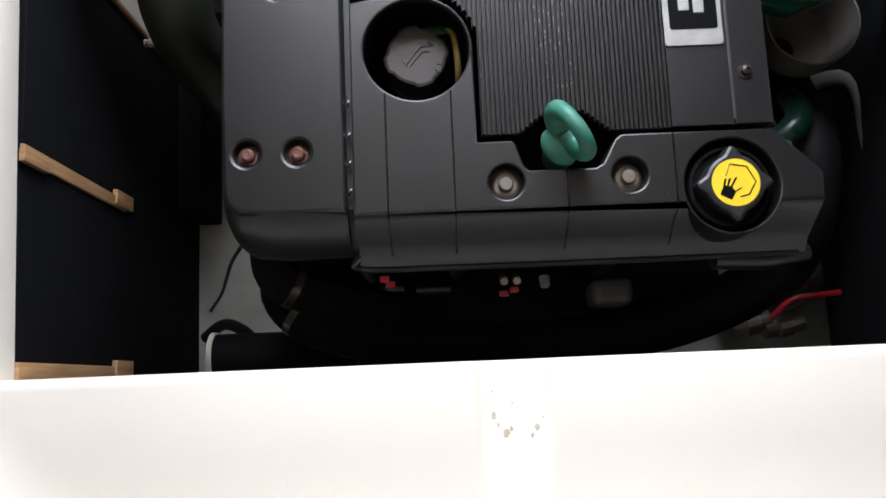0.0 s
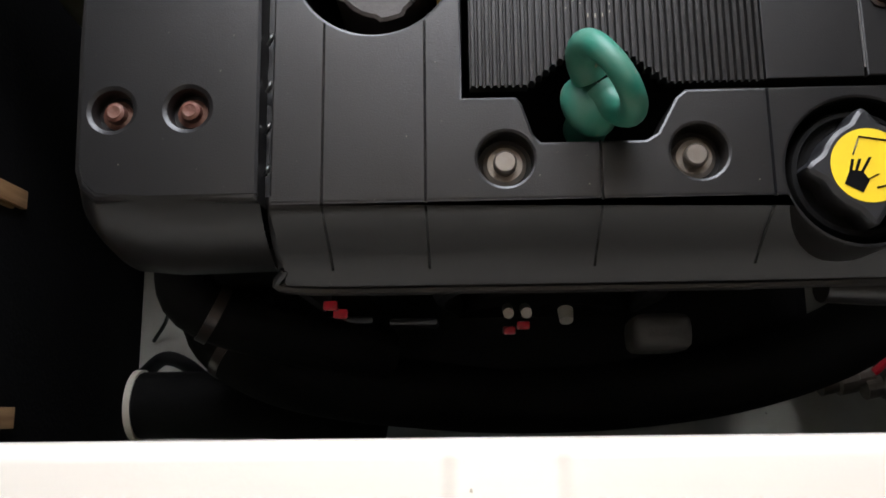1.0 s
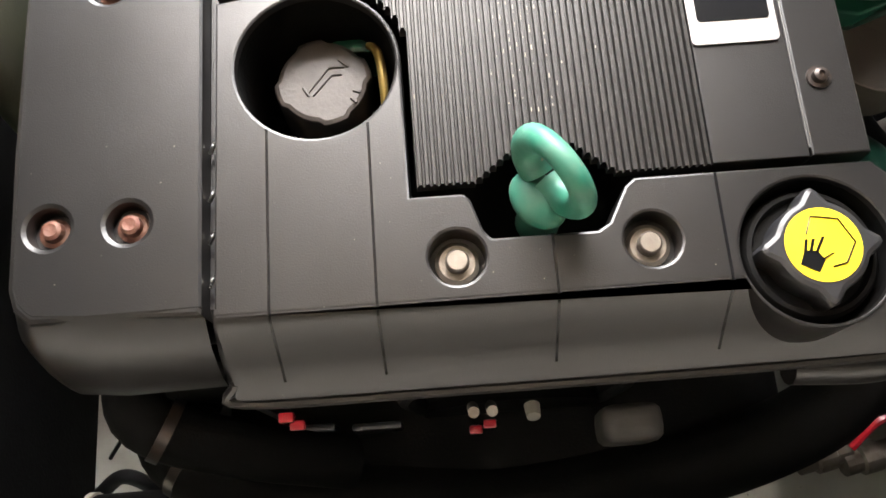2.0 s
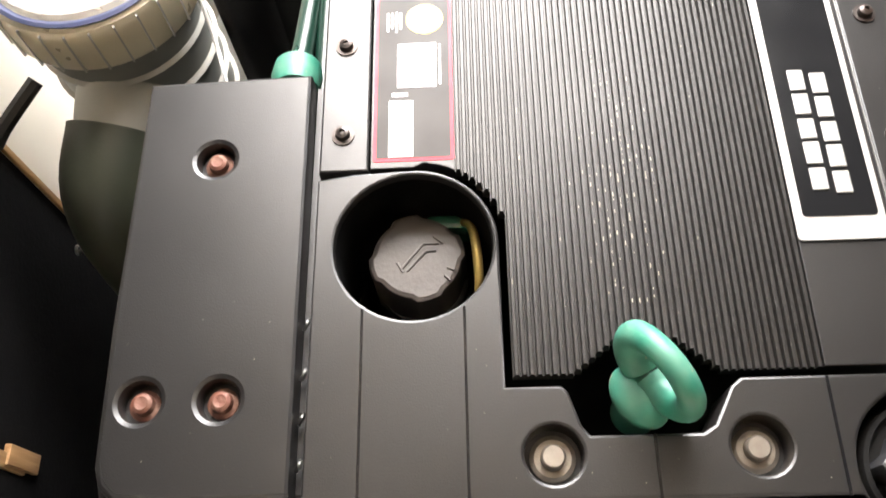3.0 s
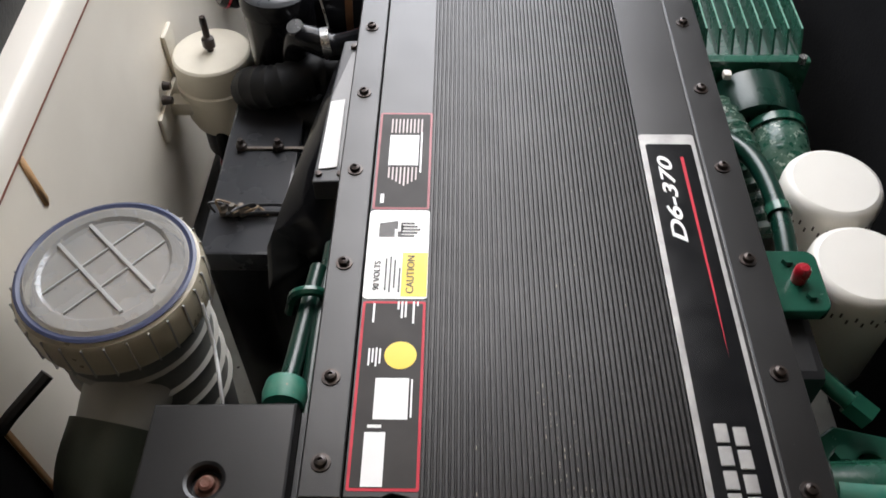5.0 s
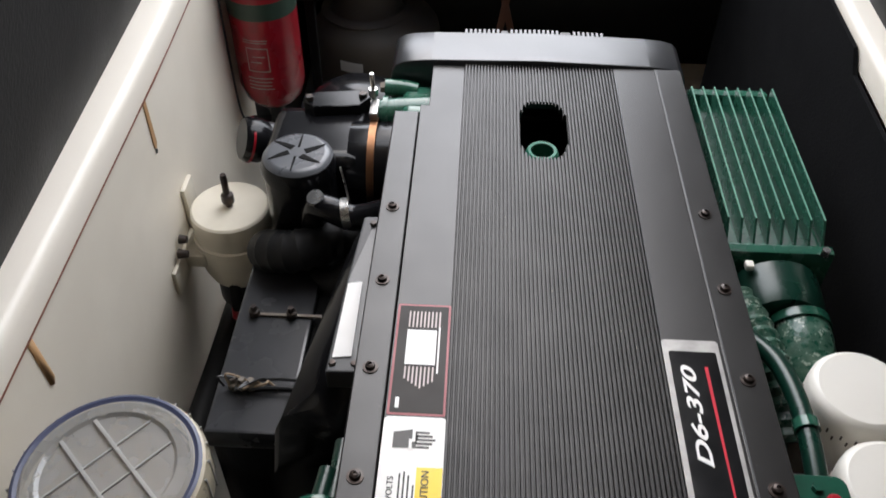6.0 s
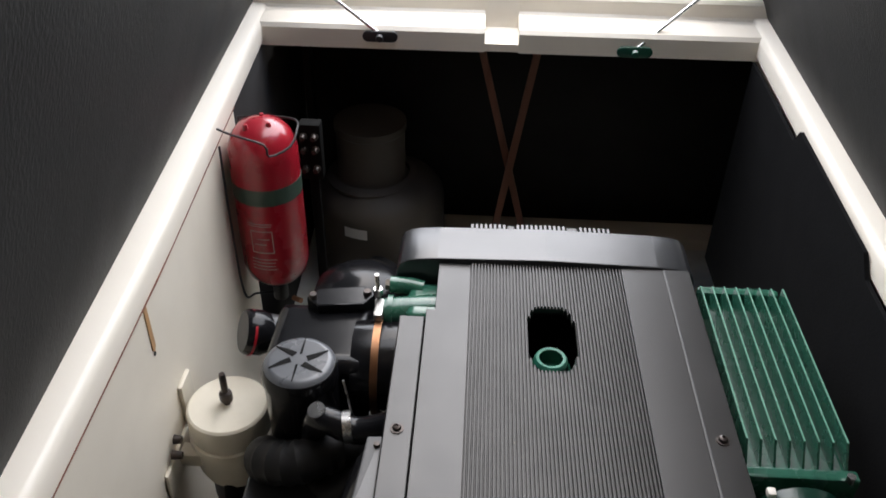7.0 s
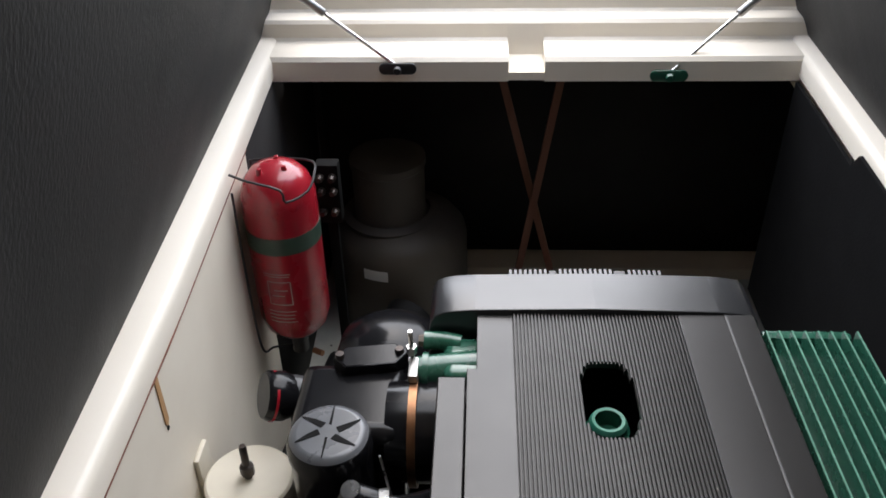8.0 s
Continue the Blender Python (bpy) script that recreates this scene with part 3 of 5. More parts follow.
def front_edge(x):
    """Where the ribbed cover begins, forward of the filler opening and the lifting eye."""
    if x < 0.0455:
        return 0.414 if x < -0.018 else 0.352 + math.sqrt(max(0.066 ** 2 - (x + 0.018) ** 2, 0.0001))
    if 0.085 < x < 0.180:
        return 0.256 + 0.022 * min(1.0, (x - 0.085) / 0.028, (0.180 - x) / 0.028)
    return 0.256


WX, WY, WHX, WHY = 0.129, 1.222, 0.035, 0.066


def window_span(x):
    u = abs(x - WX) / WHX
    if u >= 1:
        return None
    h = WHY if u < 0.35 else WHY * (1 - 0.62 * ((u - 0.35) / 0.65) ** 3)
    return WY - h, WY + h


ribs = bmesh.new()
PITCH, R0, YEND, count = 0.004894, 0.0124, 1.386, 47
for k in range(count):
    xa = R0 + k * PITCH
    xm = xa + PITCH / 2
    ys = front_edge(xm)
    spans = [(ys, YEND)]
    w = window_span(xm)
    if w:
        spans = [(ys, w[0]), (w[1], YEND)]
    for a, b in spans:
        sec = [(xa, TOP - 0.012), (xa, TOP - 0.0040), (xa + 0.0007, TOP - 0.0040), (xa + 0.0010, TOP - 0.0004), (xa + 0.0014, TOP), (xa + 0.0035, TOP), (xa + 0.0039, TOP - 0.0004), (xa + 0.0042, TOP - 0.0040), (xa + PITCH, TOP - 0.0040), (xa + PITCH, TOP - 0.012)]
        rows = [[ribs.verts.new((x, y, z)) for x, z in sec] for y in [a] + [y for y in (0.6, 1.0, 1.34) if a < y < b] + [b]]
        for va, vb in zip(rows, rows[1:]):
            for i in range(len(sec) - 1):
                ribs.faces.new((va[i], va[i + 1], vb[i + 1], vb[i]))
        ribs.faces.new(rows[0][::-1])
        ribs.faces.new(rows[-1])
bmesh.ops.remove_doubles(ribs, verts=ribs.verts, dist=0.00001)
bmesh.ops.recalc_face_normals(ribs, faces=ribs.faces)
cover = epart("ribbed_cover", ribs, RIBS, "dark ribbed cover with an oval window", smooth=False)

# smooth bands beside the ribs, and the screwed flanges
bm = plate([(-0.0495, 0.414), (-0.018, 0.414)] + [(x, front_edge(x)) for x in (-0.010, 0.0, 0.006, 0.0125)] + [(0.0125, YEND), (-0.037, YEND), (-0.037, 1.275), (-0.0495, 1.275)] , [], 0.735, 0.7535, 0.001)
epart("cover_band", bm, COVER, "smooth band of the cover that carries the labels", cover)
bm = plate([(0.2424, 0.256), (0.3068, 0.256), (0.3068, YEND), (0.2424, YEND)], [], 0.735, 0.7575, 0.001)
epart("cover_band", bm, COVER, "smooth band of the cover that carries the nameplate", cover)
bm = plate([(-0.0875, 0.414), (-0.0508, 0.414), (-0.0508, 1.262), (-0.0875, 1.262)], [], 0.70, 0.751, 0.0025)
epart("cover_flange", bm, COVER, "", cover)
bm = plate([(0.3080, 0.256), (0.347, 0.256), (0.347, YEND), (0.3080, YEND)], [], 0.70, 0.7585, 0.0018)
epart("cover_flange", bm, COVER, "", cover)

# worn lip of the seam, its highlight drawn as a pale strip
epart("cover_seam", tube([(0.3074, 0.262, 0.7577), (0.3074, 0.80, 0.7577), (0.3074, 1.385, 0.7577)], 0.0009, 8), WORNSHINE, "worn edge between band and flange, paled as its highlight", cover)

# rear hood with its comb of vents
bm = prism_y([(-0.106, 0.722), (-0.1035, 0.737), (-0.098, 0.749), (-0.086, 0.7555), (-0.070, 0.7588), (-0.04, 0.7612), (0.13, 0.765), (0.30, 0.7612), (0.330, 0.7585), (0.347, 0.754), (0.356, 0.745), (0.360, 0.732), (0.360, 0.66), (-0.106, 0.66)], 1.387, 1.473, bevel=0.002)
epart("rear_hood", bm, HOOD, "smooth rear hood of the cover", cover)
for x0, n in ((0.010, 8), (0.084, 11), (0.186, 7)):
    for k in range(n):
        x = x0 + k * 0.0074
        z = 0.7612 + 0.0038 * (1 - abs(x - 0.13) / 0.17)
        epart("comb_tooth", box(x, x + 0.0040, 1.468, 1.484, 0.742, z - 0.0006), HOOD, "", cover, smooth=False)


epart("comb_back", box(0.0, 0.245, 1.4735, 1.4765, 0.66, 0.752), SHADEBLACK, "dark back of the vents", cover, smooth=False)
for x0, x1 in ((0.0688, 0.0806), (0.1648, 0.1826)):
    xm = min(max((x0 + x1) / 2, -0.03), 0.29)
    epart("comb_bridge", box(x0, x1, 1.468, 1.483, 0.70, 0.7596 + 0.0038 * (1 - abs(xm - 0.13) / 0.17), 0.002), COVER, "", cover, smooth=False)


# button-head screws with washers
def cover_screw(x, y, z, mat=SCREW):
    bm = turned([(0.0085, 0.0), (0.0085, 0.0014), (0.0056, 0.0016), (0.0056, 0.003), (0.0048, 0.0056), (0.0022, 0.0066), (0.0020, 0.0045), (0, 0.0045)], 16, "Z", (x, y, z))
    return epart("screw", bm, mat, "", cover)


for y in (0.445, 0.527, 0.658, 0.789, 0.918, 1.048):
    cover_screw(-0.0705, y, 0.751)
for x, y in ((0.3230, 0.312), (0.3255, 0.422), (0.3265, 0.531), (0.3265, 0.660), (0.3265, 0.788), (0.3265, 0.918), (0.3265, 1.048)):
    cover_screw(x, y, 0.7585)

# what shows through the window
epart("inner_cap", turned([(0, 0.682), (0.016, 0.682), (0.0172, 0.704), (0.020, 0.705), (0.024, 0.700), (0.024, 0.690), (0.029, 0.688), (0.029, 0.66), (0.0, 0.66)], 28, "Z", (0.131, 1.222, 0.012)), GREEN, "green cap below the window")
epart("inner_ring", turned([(0.017, 0.706), (0.021, 0.7065), (0.023, 0.704), (0.0245, 0.700)], 28, "Z", (0.131, 1.222, 0.012)), EYEGREEN, "bright green ring")

# dried flecks on the ribs
rnd = random.Random(11)
flecks = bmesh.new()
for k in range(170):
    if k % 3:
        x, y = rnd.gauss(0.128, 0.016), rnd.gauss(0.41, 0.05)
    else:
        x, y = rnd.uniform(0.02, 0.235), rnd.uniform(0.29, 1.1)
    if not (0.05 < x < 0.238 and 0.30 < y < 1.12):
        continue
    xr = R0 + (int((x - R0) / PITCH) + 0.5) * PITCH
    w, h = rnd.uniform(0.0002, 0.0005), rnd.uniform(0.0006, 0.004)
    flat([(xr - w, y), (xr + w, y + 0.0003), (xr + w * 0.6, y + h), (xr - w * 0.8, y + h)], TOP + 0.0001, 0.00015, bm=flecks)
tagged(epart("dried_fleck", flecks, FLECK, "pale dried flecks", cover, smooth=False), kind="stuff")

# nameplate
NZ = 0.7582
plate_ob = epart("nameplate", flat(rounded(0.2420, 0.3030, 0.3425, 0.8385, 0.004), NZ, 0.0012), SILVER, "silver framed black nameplate")
epart("nameplate_field", flat(rounded(0.2480, 0.2985, 0.3600, 0.8225, 0.003), NZ + 0.0013, 0.0004), INK, "glossy black field", plate_ob)
st = bmesh.new()
v = [st.verts.new(p) for p in ((0.2830, 0.802, NZ + 0.0021), (0.2866, 0.802, NZ + 0.0021), (0.2864, 0.62, NZ + 0.0021), (0.2852, 0.545, NZ + 0.0021))]
st.faces.new(v)
epart("red_stripe", st, REDMARK, "tapering red stripe", plate_ob)
lettering("model_number", "D6-370", 0.0200, (0.2655, 0.7385, NZ + 0.0021), 90, WHITEMARK, plate_ob, "white model number", 0.30, 0.0004, 1.95)
for col, (x, shift_y) in enumerate(((0.2640, 0.0), (0.2795, -0.003))):
    for k, width in enumerate((0.0172, 0.0180, 0.0165, 0.0175, 0.0178)):
        y = 0.380 + shift_y + k * 0.0206
        epart("raised_block", box(x - 0.0056, x + 0.0056, y, y + width, NZ + 0.0017, NZ + 0.0028, 0.001), SILVER, "raised silver block of the maker's mark", plate_ob, smooth=False)

# labels on the smooth band
LZ = 0.7537


def printed(name, rects, mat, parent, z, label=""):
    for x0, x1, y0, y1 in rects:
        epart(name, flat([(x0, y0), (x1, y0), (x1, y1), (x0, y1)], z, 0.0002), mat, label, parent, smooth=False)


def bordered(y0, y1, mat):
    lab = epart("label", flat(rounded(-0.0475, 0.0122, y0, y1, 0.002), LZ, 0.0003), mat, "dark label with a red border", smooth=False)
    epart("label_field", flat(rounded(-0.0450, 0.0097, y0 + 0.0026, y1 - 0.0026, 0.001), LZ + 0.0003, 0.0002), LABELDARK, "", lab, smooth=False)
    return lab


PZ = LZ + 0.0006
lab1 = bordered(0.4195, 0.6095, REDMARK)
printed("white_panel", [(-0.030, 0.0, 0.484, 0.525), (0.0018, 0.0034, 0.486, 0.524), (-0.036, -0.018, 0.423, 0.472), (-0.034, -0.022, 0.476, 0.479)], WHITEMARK, lab1, PZ)
printed("print_line", [(-0.0375, -0.0355, 0.585, 0.607), (-0.0145, -0.0125, 0.600, 0.609), (-0.0110, -0.0090, 0.590, 0.609), (-0.0075, -0.0055, 0.591, 0.609), (0.0, 0.002, 0.584, 0.609), (0.0040, 0.0055, 0.604, 0.609),
        (-0.0385, -0.0368, 0.538, 0.556), (-0.0352, -0.0335, 0.541, 0.556), (-0.0319, -0.0302, 0.537, 0.557), (-0.0286, -0.0269, 0.540, 0.556)], WHITEMARK, lab1, PZ)
epart("yellow_spot", flat(circle(-0.0090, 0.549, 0.0147, 28), PZ, 0.0002), YELLOW, "yellow round warning mark", lab1, smooth=False)
lab2 = epart("label", flat(rounded(-0.0490, 0.0140, 0.6120, 0.7265, 0.005), LZ + 0.0003, 0.0004), WHITEMARK, "white and yellow caution label", smooth=False)
epart("yellow_field", flat([(-0.0125, 0.615), (0.0125, 0.615), (0.0125, 0.669), (-0.0125, 0.669)], LZ + 0.0008, 0.0002), YELLOW, "", lab2, smooth=False)
lettering("caution_word", "CAUTION", 0.0105, (-0.0035, 0.642, LZ + 0.0013), 90, INK, lab2)
lettering("voltage_word", "90 VOLTS", 0.0085, (-0.0365, 0.640, LZ + 0.0011), 90, INK, lab2)
printed("print_line", [(-0.029, -0.0272, 0.622, 0.662), (-0.0247, -0.0229, 0.620, 0.664), (-0.0204, -0.0186, 0.625, 0.660), (-0.0155, -0.0137, 0.620, 0.650)], INK, lab2, LZ + 0.0008)
bm = flat([(-0.038, 0.690), (-0.016, 0.690), (-0.013, 0.703), (-0.017, 0.712), (-0.038, 0.708)], LZ + 0.0008, 0.0002)
for k in range(5):
    flat([(-0.016 + k * 0.0, 0.690 + k * 0.0042), (0.004 - abs(k - 2) * 0.003, 0.690 + k * 0.0042), (0.004 - abs(k - 2) * 0.003, 0.6925 + k * 0.0042), (-0.016, 0.6925 + k * 0.0042)], LZ + 0.0008, 0.0002, bm=bm)
epart("pictogram", bm, INK, "black glove pictogram", lab2, smooth=False)
printed("white_bolt", [(-0.022, -0.019, 0.688, 0.700), (-0.019, -0.016, 0.697, 0.712)], WHITEMARK, lab2, LZ + 0.0012)
lab3 = bordered(0.7285, 0.8790, FADERED)
printed("white_panel", [(-0.0345, -0.002, 0.793, 0.841), (0.0, 0.0018, 0.782, 0.846), (-0.040, -0.036, 0.737, 0.750)], WHITEMARK, lab3, PZ)
printed("print_line", [(-0.034 + k * 0.0042, -0.0322 + k * 0.0042, 0.762 - abs(k - 4) * -0.003, 0.790) for k in range(8)] + [(-0.034 + k * 0.0042, -0.0322 + k * 0.0042, 0.845, 0.868) for k in range(9)], PINK, lab3, PZ)

# front cover with the filler opening
lobe = circle(-0.018, 0.352, 0.0595, 16, 0, 90)
OX, OY = 0.300, 0.1935
outer = [(-0.087, 0.176)] + circle(OX, OY, 0.0520, 16, 199.7, 340.3) + [(0.393, 0.176), (0.394, 0.204), (0.347, 0.2515), (0.190, 0.2515), (0.183, 0.246), (0.170, 0.222), (0.162, 0.217), (0.093, 0.217), (0.088, 0.223), (0.081, 0.245), (0.077, 0.249), (0.0415, 0.249)] + lobe + [(-0.060, 0.410), (-0.087, 0.406)]
BOLTS = ((0.0695, 0.206), (0.1965, 0.2085))
front = epart("front_cover", plate(outer, [circle(-0.018, 0.352, 0.0555, 44), *[circle(x, y, 0.0185, 24) for x, y in BOLTS], circle(OX, OY, 0.0490, 40, 0, 360)], 0.705, 0.7545, 0.0022, hole_low=0.715), COVER,
              "black front cover with a round filler opening")
FRONT = [(0.1295, 0.694), (0.1340, 0.6985), (0.142, 0.704), (0.152, 0.7185), (0.162, 0.7345), (0.1700, 0.7473), (0.1738, 0.7523), (0.1766, 0.7542), (0.1800, 0.7547), (0.1835, 0.7547)]


def slope_outline(x):
    """The sloping face, ending at the round boss where it meets it."""
    d = 0.0515 ** 2 - (x - OX) ** 2
    reach = OY - math.sqrt(d) if d > 0 else 0.1835
    reach = max(0.1335, min(0.1835, reach))
    pts = [(min(y, reach), z if y <= reach else float(np.interp(reach, [p[0] for p in FRONT], [p[1] for p in FRONT]))) for y, z in FRONT]
    return pts + [(reach, 0.62), (min(0.150, reach), 0.615), (0.133, 0.690)]


bm = loft_x([-0.0868, 0.10] + [0.234 + 0.002 * k for k in range(65)] + [0.392], slope_outline)
epart("front_slope", bm, COVER, "sloping front face", front)
epart("front_lip", tube([(-0.087, 0.143, 0.702), (-0.083, 0.130, 0.694), (0.05, 0.1285, 0.693), (0.25, 0.1285, 0.693), (0.385, 0.1305, 0.693)], 0.0036, 8), COVER, "raised rim of the front cover", front)
for x, y1 in ((-0.052, 0.305), (0.0165, 0.305), (0.132, 0.217), (0.243, 0.2505)):
    line = [(y1, 0.7540), (y1, 0.7553), (0.1800, 0.7553), (0.1762, 0.7543), (0.1720, 0.7509), (0.1680, 0.7454), (0.1615, 0.7349), (0.1515, 0.7189), (0.1415, 0.7047), (0.1415, 0.702), (0.153, 0.715), (0.1690, 0.7420), (0.1760, 0.7515), (0.1800, 0.7535)]
    epart("seam", prism_x(line, x - 0.0009, x + 0.0009), INK, "", front, smooth=False)
for x, y in BOLTS:
    epart("bolt_seat", turned([(0.0185, 0.735), (0, 0.735)], 24, "Z", (x, y, 0)), BLACK, "", front)
    b = epart("bolt", turned([(0.0148, 0.7352), (0.0148, 0.738), (0.012, 0.7395), (0.0095, 0.7395), (0.0078, 0.7395), (0.0078, 0.746), (0.0066, 0.7475), (0, 0.7475)], 24, "Z", (x, y, 0)), ZINC, "zinc bolt and washer in a recess", front)
# sleeve coloured near-black for the shade inside the well
epart("filler_well", turned([(0.0552, 0.748), (0.0552, 0.60), (0, 0.60)], 32, "Z", (-0.018, 0.352, 0)), SHADEBLACK, "well round the cap, darkened as shade", front)

# coolant cap
cap_out = []
for k in range(48):
    a = 2 * math.pi * k / 48
    r = 0.0352 + 0.0014 * (1 if math.sin(4 * a + 0.6) > 0.3 else -1)
    cap_out.append((-0.0185 + r * math.cos(a), 0.362 + r * math.sin(a)))
cap_ob = epart("coolant_cap", plate(cap_out, [], 0.66, 0.712, 0.004), COOLCAP, "worn grey pressure cap with moulded marks")
bm = bmesh.new()
for x0, y0, x1, y1 in ((-0.030, 0.352, -0.014, 0.372), (-0.014, 0.372, -0.002, 0.372), (-0.026, 0.350, -0.012, 0.366), (-0.033, 0.357, -0.029, 0.350), (-0.006, 0.378, 0.001, 0.372), (-0.012, 0.366, -0.004, 0.366), (0.004, 0.352, 0.009, 0.350), (0.002, 0.346, 0.006, 0.342)):
    tube([(x0, y0, 0.7122), (x1, y1, 0.7122)], 0.0011, 6, bm=bm)
epart("moulded_mark", bm, COOLCAP, "", cap_ob)
epart("filler_neck", turned([(0.036, 0.655), (0.036, 0.668), (0.030, 0.670)], 32, "Z", (-0.017, 0.362, 0)), BLACK, "black filler neck")
epart("overflow_pipe", tube([(0.010, 0.398, 0.690), (0.0200, 0.390, 0.708), (0.0250, 0.375, 0.712), (0.0270, 0.350, 0.710), (0.0270, 0.330, 0.695)], 0.0036, 10), PIPEBRASS, "bright brass overflow pipe")
epart("filler_body", box(-0.012, 0.026, 0.388, 0.400, 0.62, 0.705, 0.004), GREEN)

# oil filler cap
# well and collar near-black, their shade put into the colour
epart("oil_well", turned([(0.0487, 0.750), (0.0485, 0.705), (0, 0.705)], 32, "Z", (OX, OY, 0)), SHADEBLACK, "", front)
epart("oil_collar", turned([(0.0440, 0.690), (0.0445, 0.741), (0.042, 0.745), (0.039, 0.746), (0.037, 0.741), (0.0, 0.741)], 40, "Z", (OX, OY, 0)), SHADEBLACK, "black collar round the oil cap", front)
lobes = []
for k in range(60):
    a = 2 * math.pi * k / 60
    r = 0.0305 + 0.0090 * max(0.0, math.cos(4 * (a - radians(1)))) ** 2.5
    lobes.append((OX + r * math.cos(a), OY + r * math.sin(a)))
oil = epart("oil_filler_cap", plate(lobes, [], 0.740, 0.7635, 0.004), BLACK, "black lobed oil filler cap")
epart("yellow_sticker", flat(circle(OX, OY, 0.0245, 36), 0.7636, 0.0004), YELLOW, "round yellow sticker with a hand sign", oil, smooth=False)
bm = flat([(0.2810, 0.1790), (0.2920, 0.1730), (0.2970, 0.1810), (0.2930, 0.1870), (0.2850, 0.1880)], 0.7642, 0.0003)
for x0, y0, x1, y1 in ((0.2855, 0.1870, 0.2875, 0.1950), (0.2890, 0.1870, 0.2920, 0.1950), (0.2925, 0.1860, 0.2985, 0.1960), (0.2950, 0.1810, 0.3030, 0.1850)):
    flat([(x0 - 0.001, y0), (x0 + 0.001, y0), (x1 + 0.001, y1), (x1 - 0.001, y1)], 0.7642, 0.0003, bm=bm)
epart("hand_sign", shift(bm, (OX - 0.298, OY - 0.191, 0)), INK, "", oil, smooth=False)
bm = tube([(0.2880, 0.1980, 0.7643), (0.2930, 0.2100, 0.7643), (0.3100, 0.2070, 0.7643), (0.3180, 0.1910, 0.7643), (0.3100, 0.1780, 0.7643), (0.3010, 0.1760, 0.7643)], 0.0006, 5, steps=1)
epart("sign_outline", shift(bm, (OX - 0.298, OY - 0.191, 0)), INK, "", oil)

# lifting eye
ring = []
along, upward = Vector((0.54, -0.84, 0.0)), Vector((0.04, -0.06, 1.0)).normalized()
for k in range(19):
    a = radians(-95 + 340 * k / 18)
    ring.append(Vector((0.134, 0.247, 0.786)) + 0.0255 * math.cos(a) * along + 0.0245 * math.sin(a) * upward)
lift = epart("lifting_eye", tube(ring, [0.0125, 0.0115, 0.0098, 0.0088, 0.0082, 0.0080, 0.0082, 0.0090, 0.0112, 0.0128, 0.0130], 18, steps=3), EYEGREEN, "worn green lifting eye")
bm = bmesh.new()
bmesh.ops.create_uvsphere(bm, u_segments=24, v_segments=14, radius=1)
for v in bm.verts:
    p = v.co.x * 0.0225 * along + v.co.y * 0.0165 * Vector((0.84, 0.54, 0)) + Vector((0, 0, v.co.z * 0.013))
    v.co = p + Vector((0.1250, 0.2400, 0.7550))
epart("eye_base", bm, EYEGREEN, "broad worn foot of the lifting eye", lift)
epart("eye_shank", turned([(0, 0.745), (0.012, 0.745), (0.014, 0.735), (0.016, 0.70), (0, 0.70)], 20, "Z", (0.130, 0.243, 0)), EYEGREEN, "", lift)

# side cover with rusted bolts
SB = ((-0.196, 0.246), (-0.144, 0.246), (-0.1637, 0.4268))
side_out = [(-0.205, 0.182), (-0.0945, 0.180), (-0.0960, 0.50), (-0.2215, 0.497), (-0.2225, 0.30), (-0.220, 0.205), (-0.216, 0.192)]
side = epart("side_cover", plate(side_out, [circle(x, y, 0.0135, 24) for x, y in SB], 0.66, 0.7545, 0.004, hole_low=0.741), COVER, "black side cover with recessed bolts")
bm = bmesh.new()
vs = [[bm.verts.new(p) for p in row] for row in (
    [(-0.217, 0.30, 0.7548), (-0.2155, 0.208, 0.7548), (-0.212, 0.197, 0.7548), (-0.203, 0.188, 0.7548), (-0.0945, 0.186, 0.7548)],
    [(-0.226, 0.30, 0.735), (-0.225, 0.200, 0.733), (-0.220, 0.178, 0.730), (-0.205, 0.165, 0.730), (-0.0945, 0.162, 0.730)],
    [(-0.226, 0.30, 0.68), (-0.225, 0.196, 0.69), (-0.216, 0.160, 0.69), (-0.196, 0.146, 0.69), (-0.0945, 0.144, 0.69)],
    [(-0.224, 0.30, 0.63), (-0.223, 0.20, 0.64), (-0.212, 0.170, 0.64), (-0.196, 0.160, 0.64), (-0.0945, 0.160, 0.64)])]
for a, b in zip(vs, vs[1:]):
    for i in range(4):
        bm.faces.new((a[i], a[i + 1], b[i + 1], b[i]))
bmesh.ops.recalc_face_normals(bm, faces=bm.faces)
bmesh.ops.subdivide_edges(bm, edges=bm.edges[:], cuts=2, use_grid_fill=True, smooth=0.4)
epart("side_slope", bm, COVER, "", side)
for k, (x, y) in enumerate(SB):
    epart("bolt_seat", turned([(0.0135, 0.7415), (0, 0.7415)], 20, "Z", (x, y, 0)), BLACK, "", side)
    epart("bolt", turned([(0.0105, 0.7418), (0.0105, 0.7435), (0.0075, 0.7445), (0.0068, 0.7500), (0.0045, 0.7515), (0, 0.7505)], 14, "Z", (x, y, 0)), RUST, "rusted bolt in a recess", side)
for y in (0.205, 0.235, 0.265, 0.300):
    epart("clip", tube([(-0.0935, y - 0.004, 0.742), (-0.0905, y, 0.7445), (-0.0905, y + 0.003, 0.742)], 0.0016, 6), STEEL, "small bright clip in the gap", front)
epart("gap_back", prism_x([(0.188, 0.735), (0.165, 0.715), (0.145, 0.690), (0.137, 0.672), (0.137, 0.50), (0.50, 0.50), (0.50, 0.735)], -0.0948, -0.0872), BLACK, "", None, False)

# fine dust on the smooth covers
rnd = random.Random(5)
dust = bmesh.new()
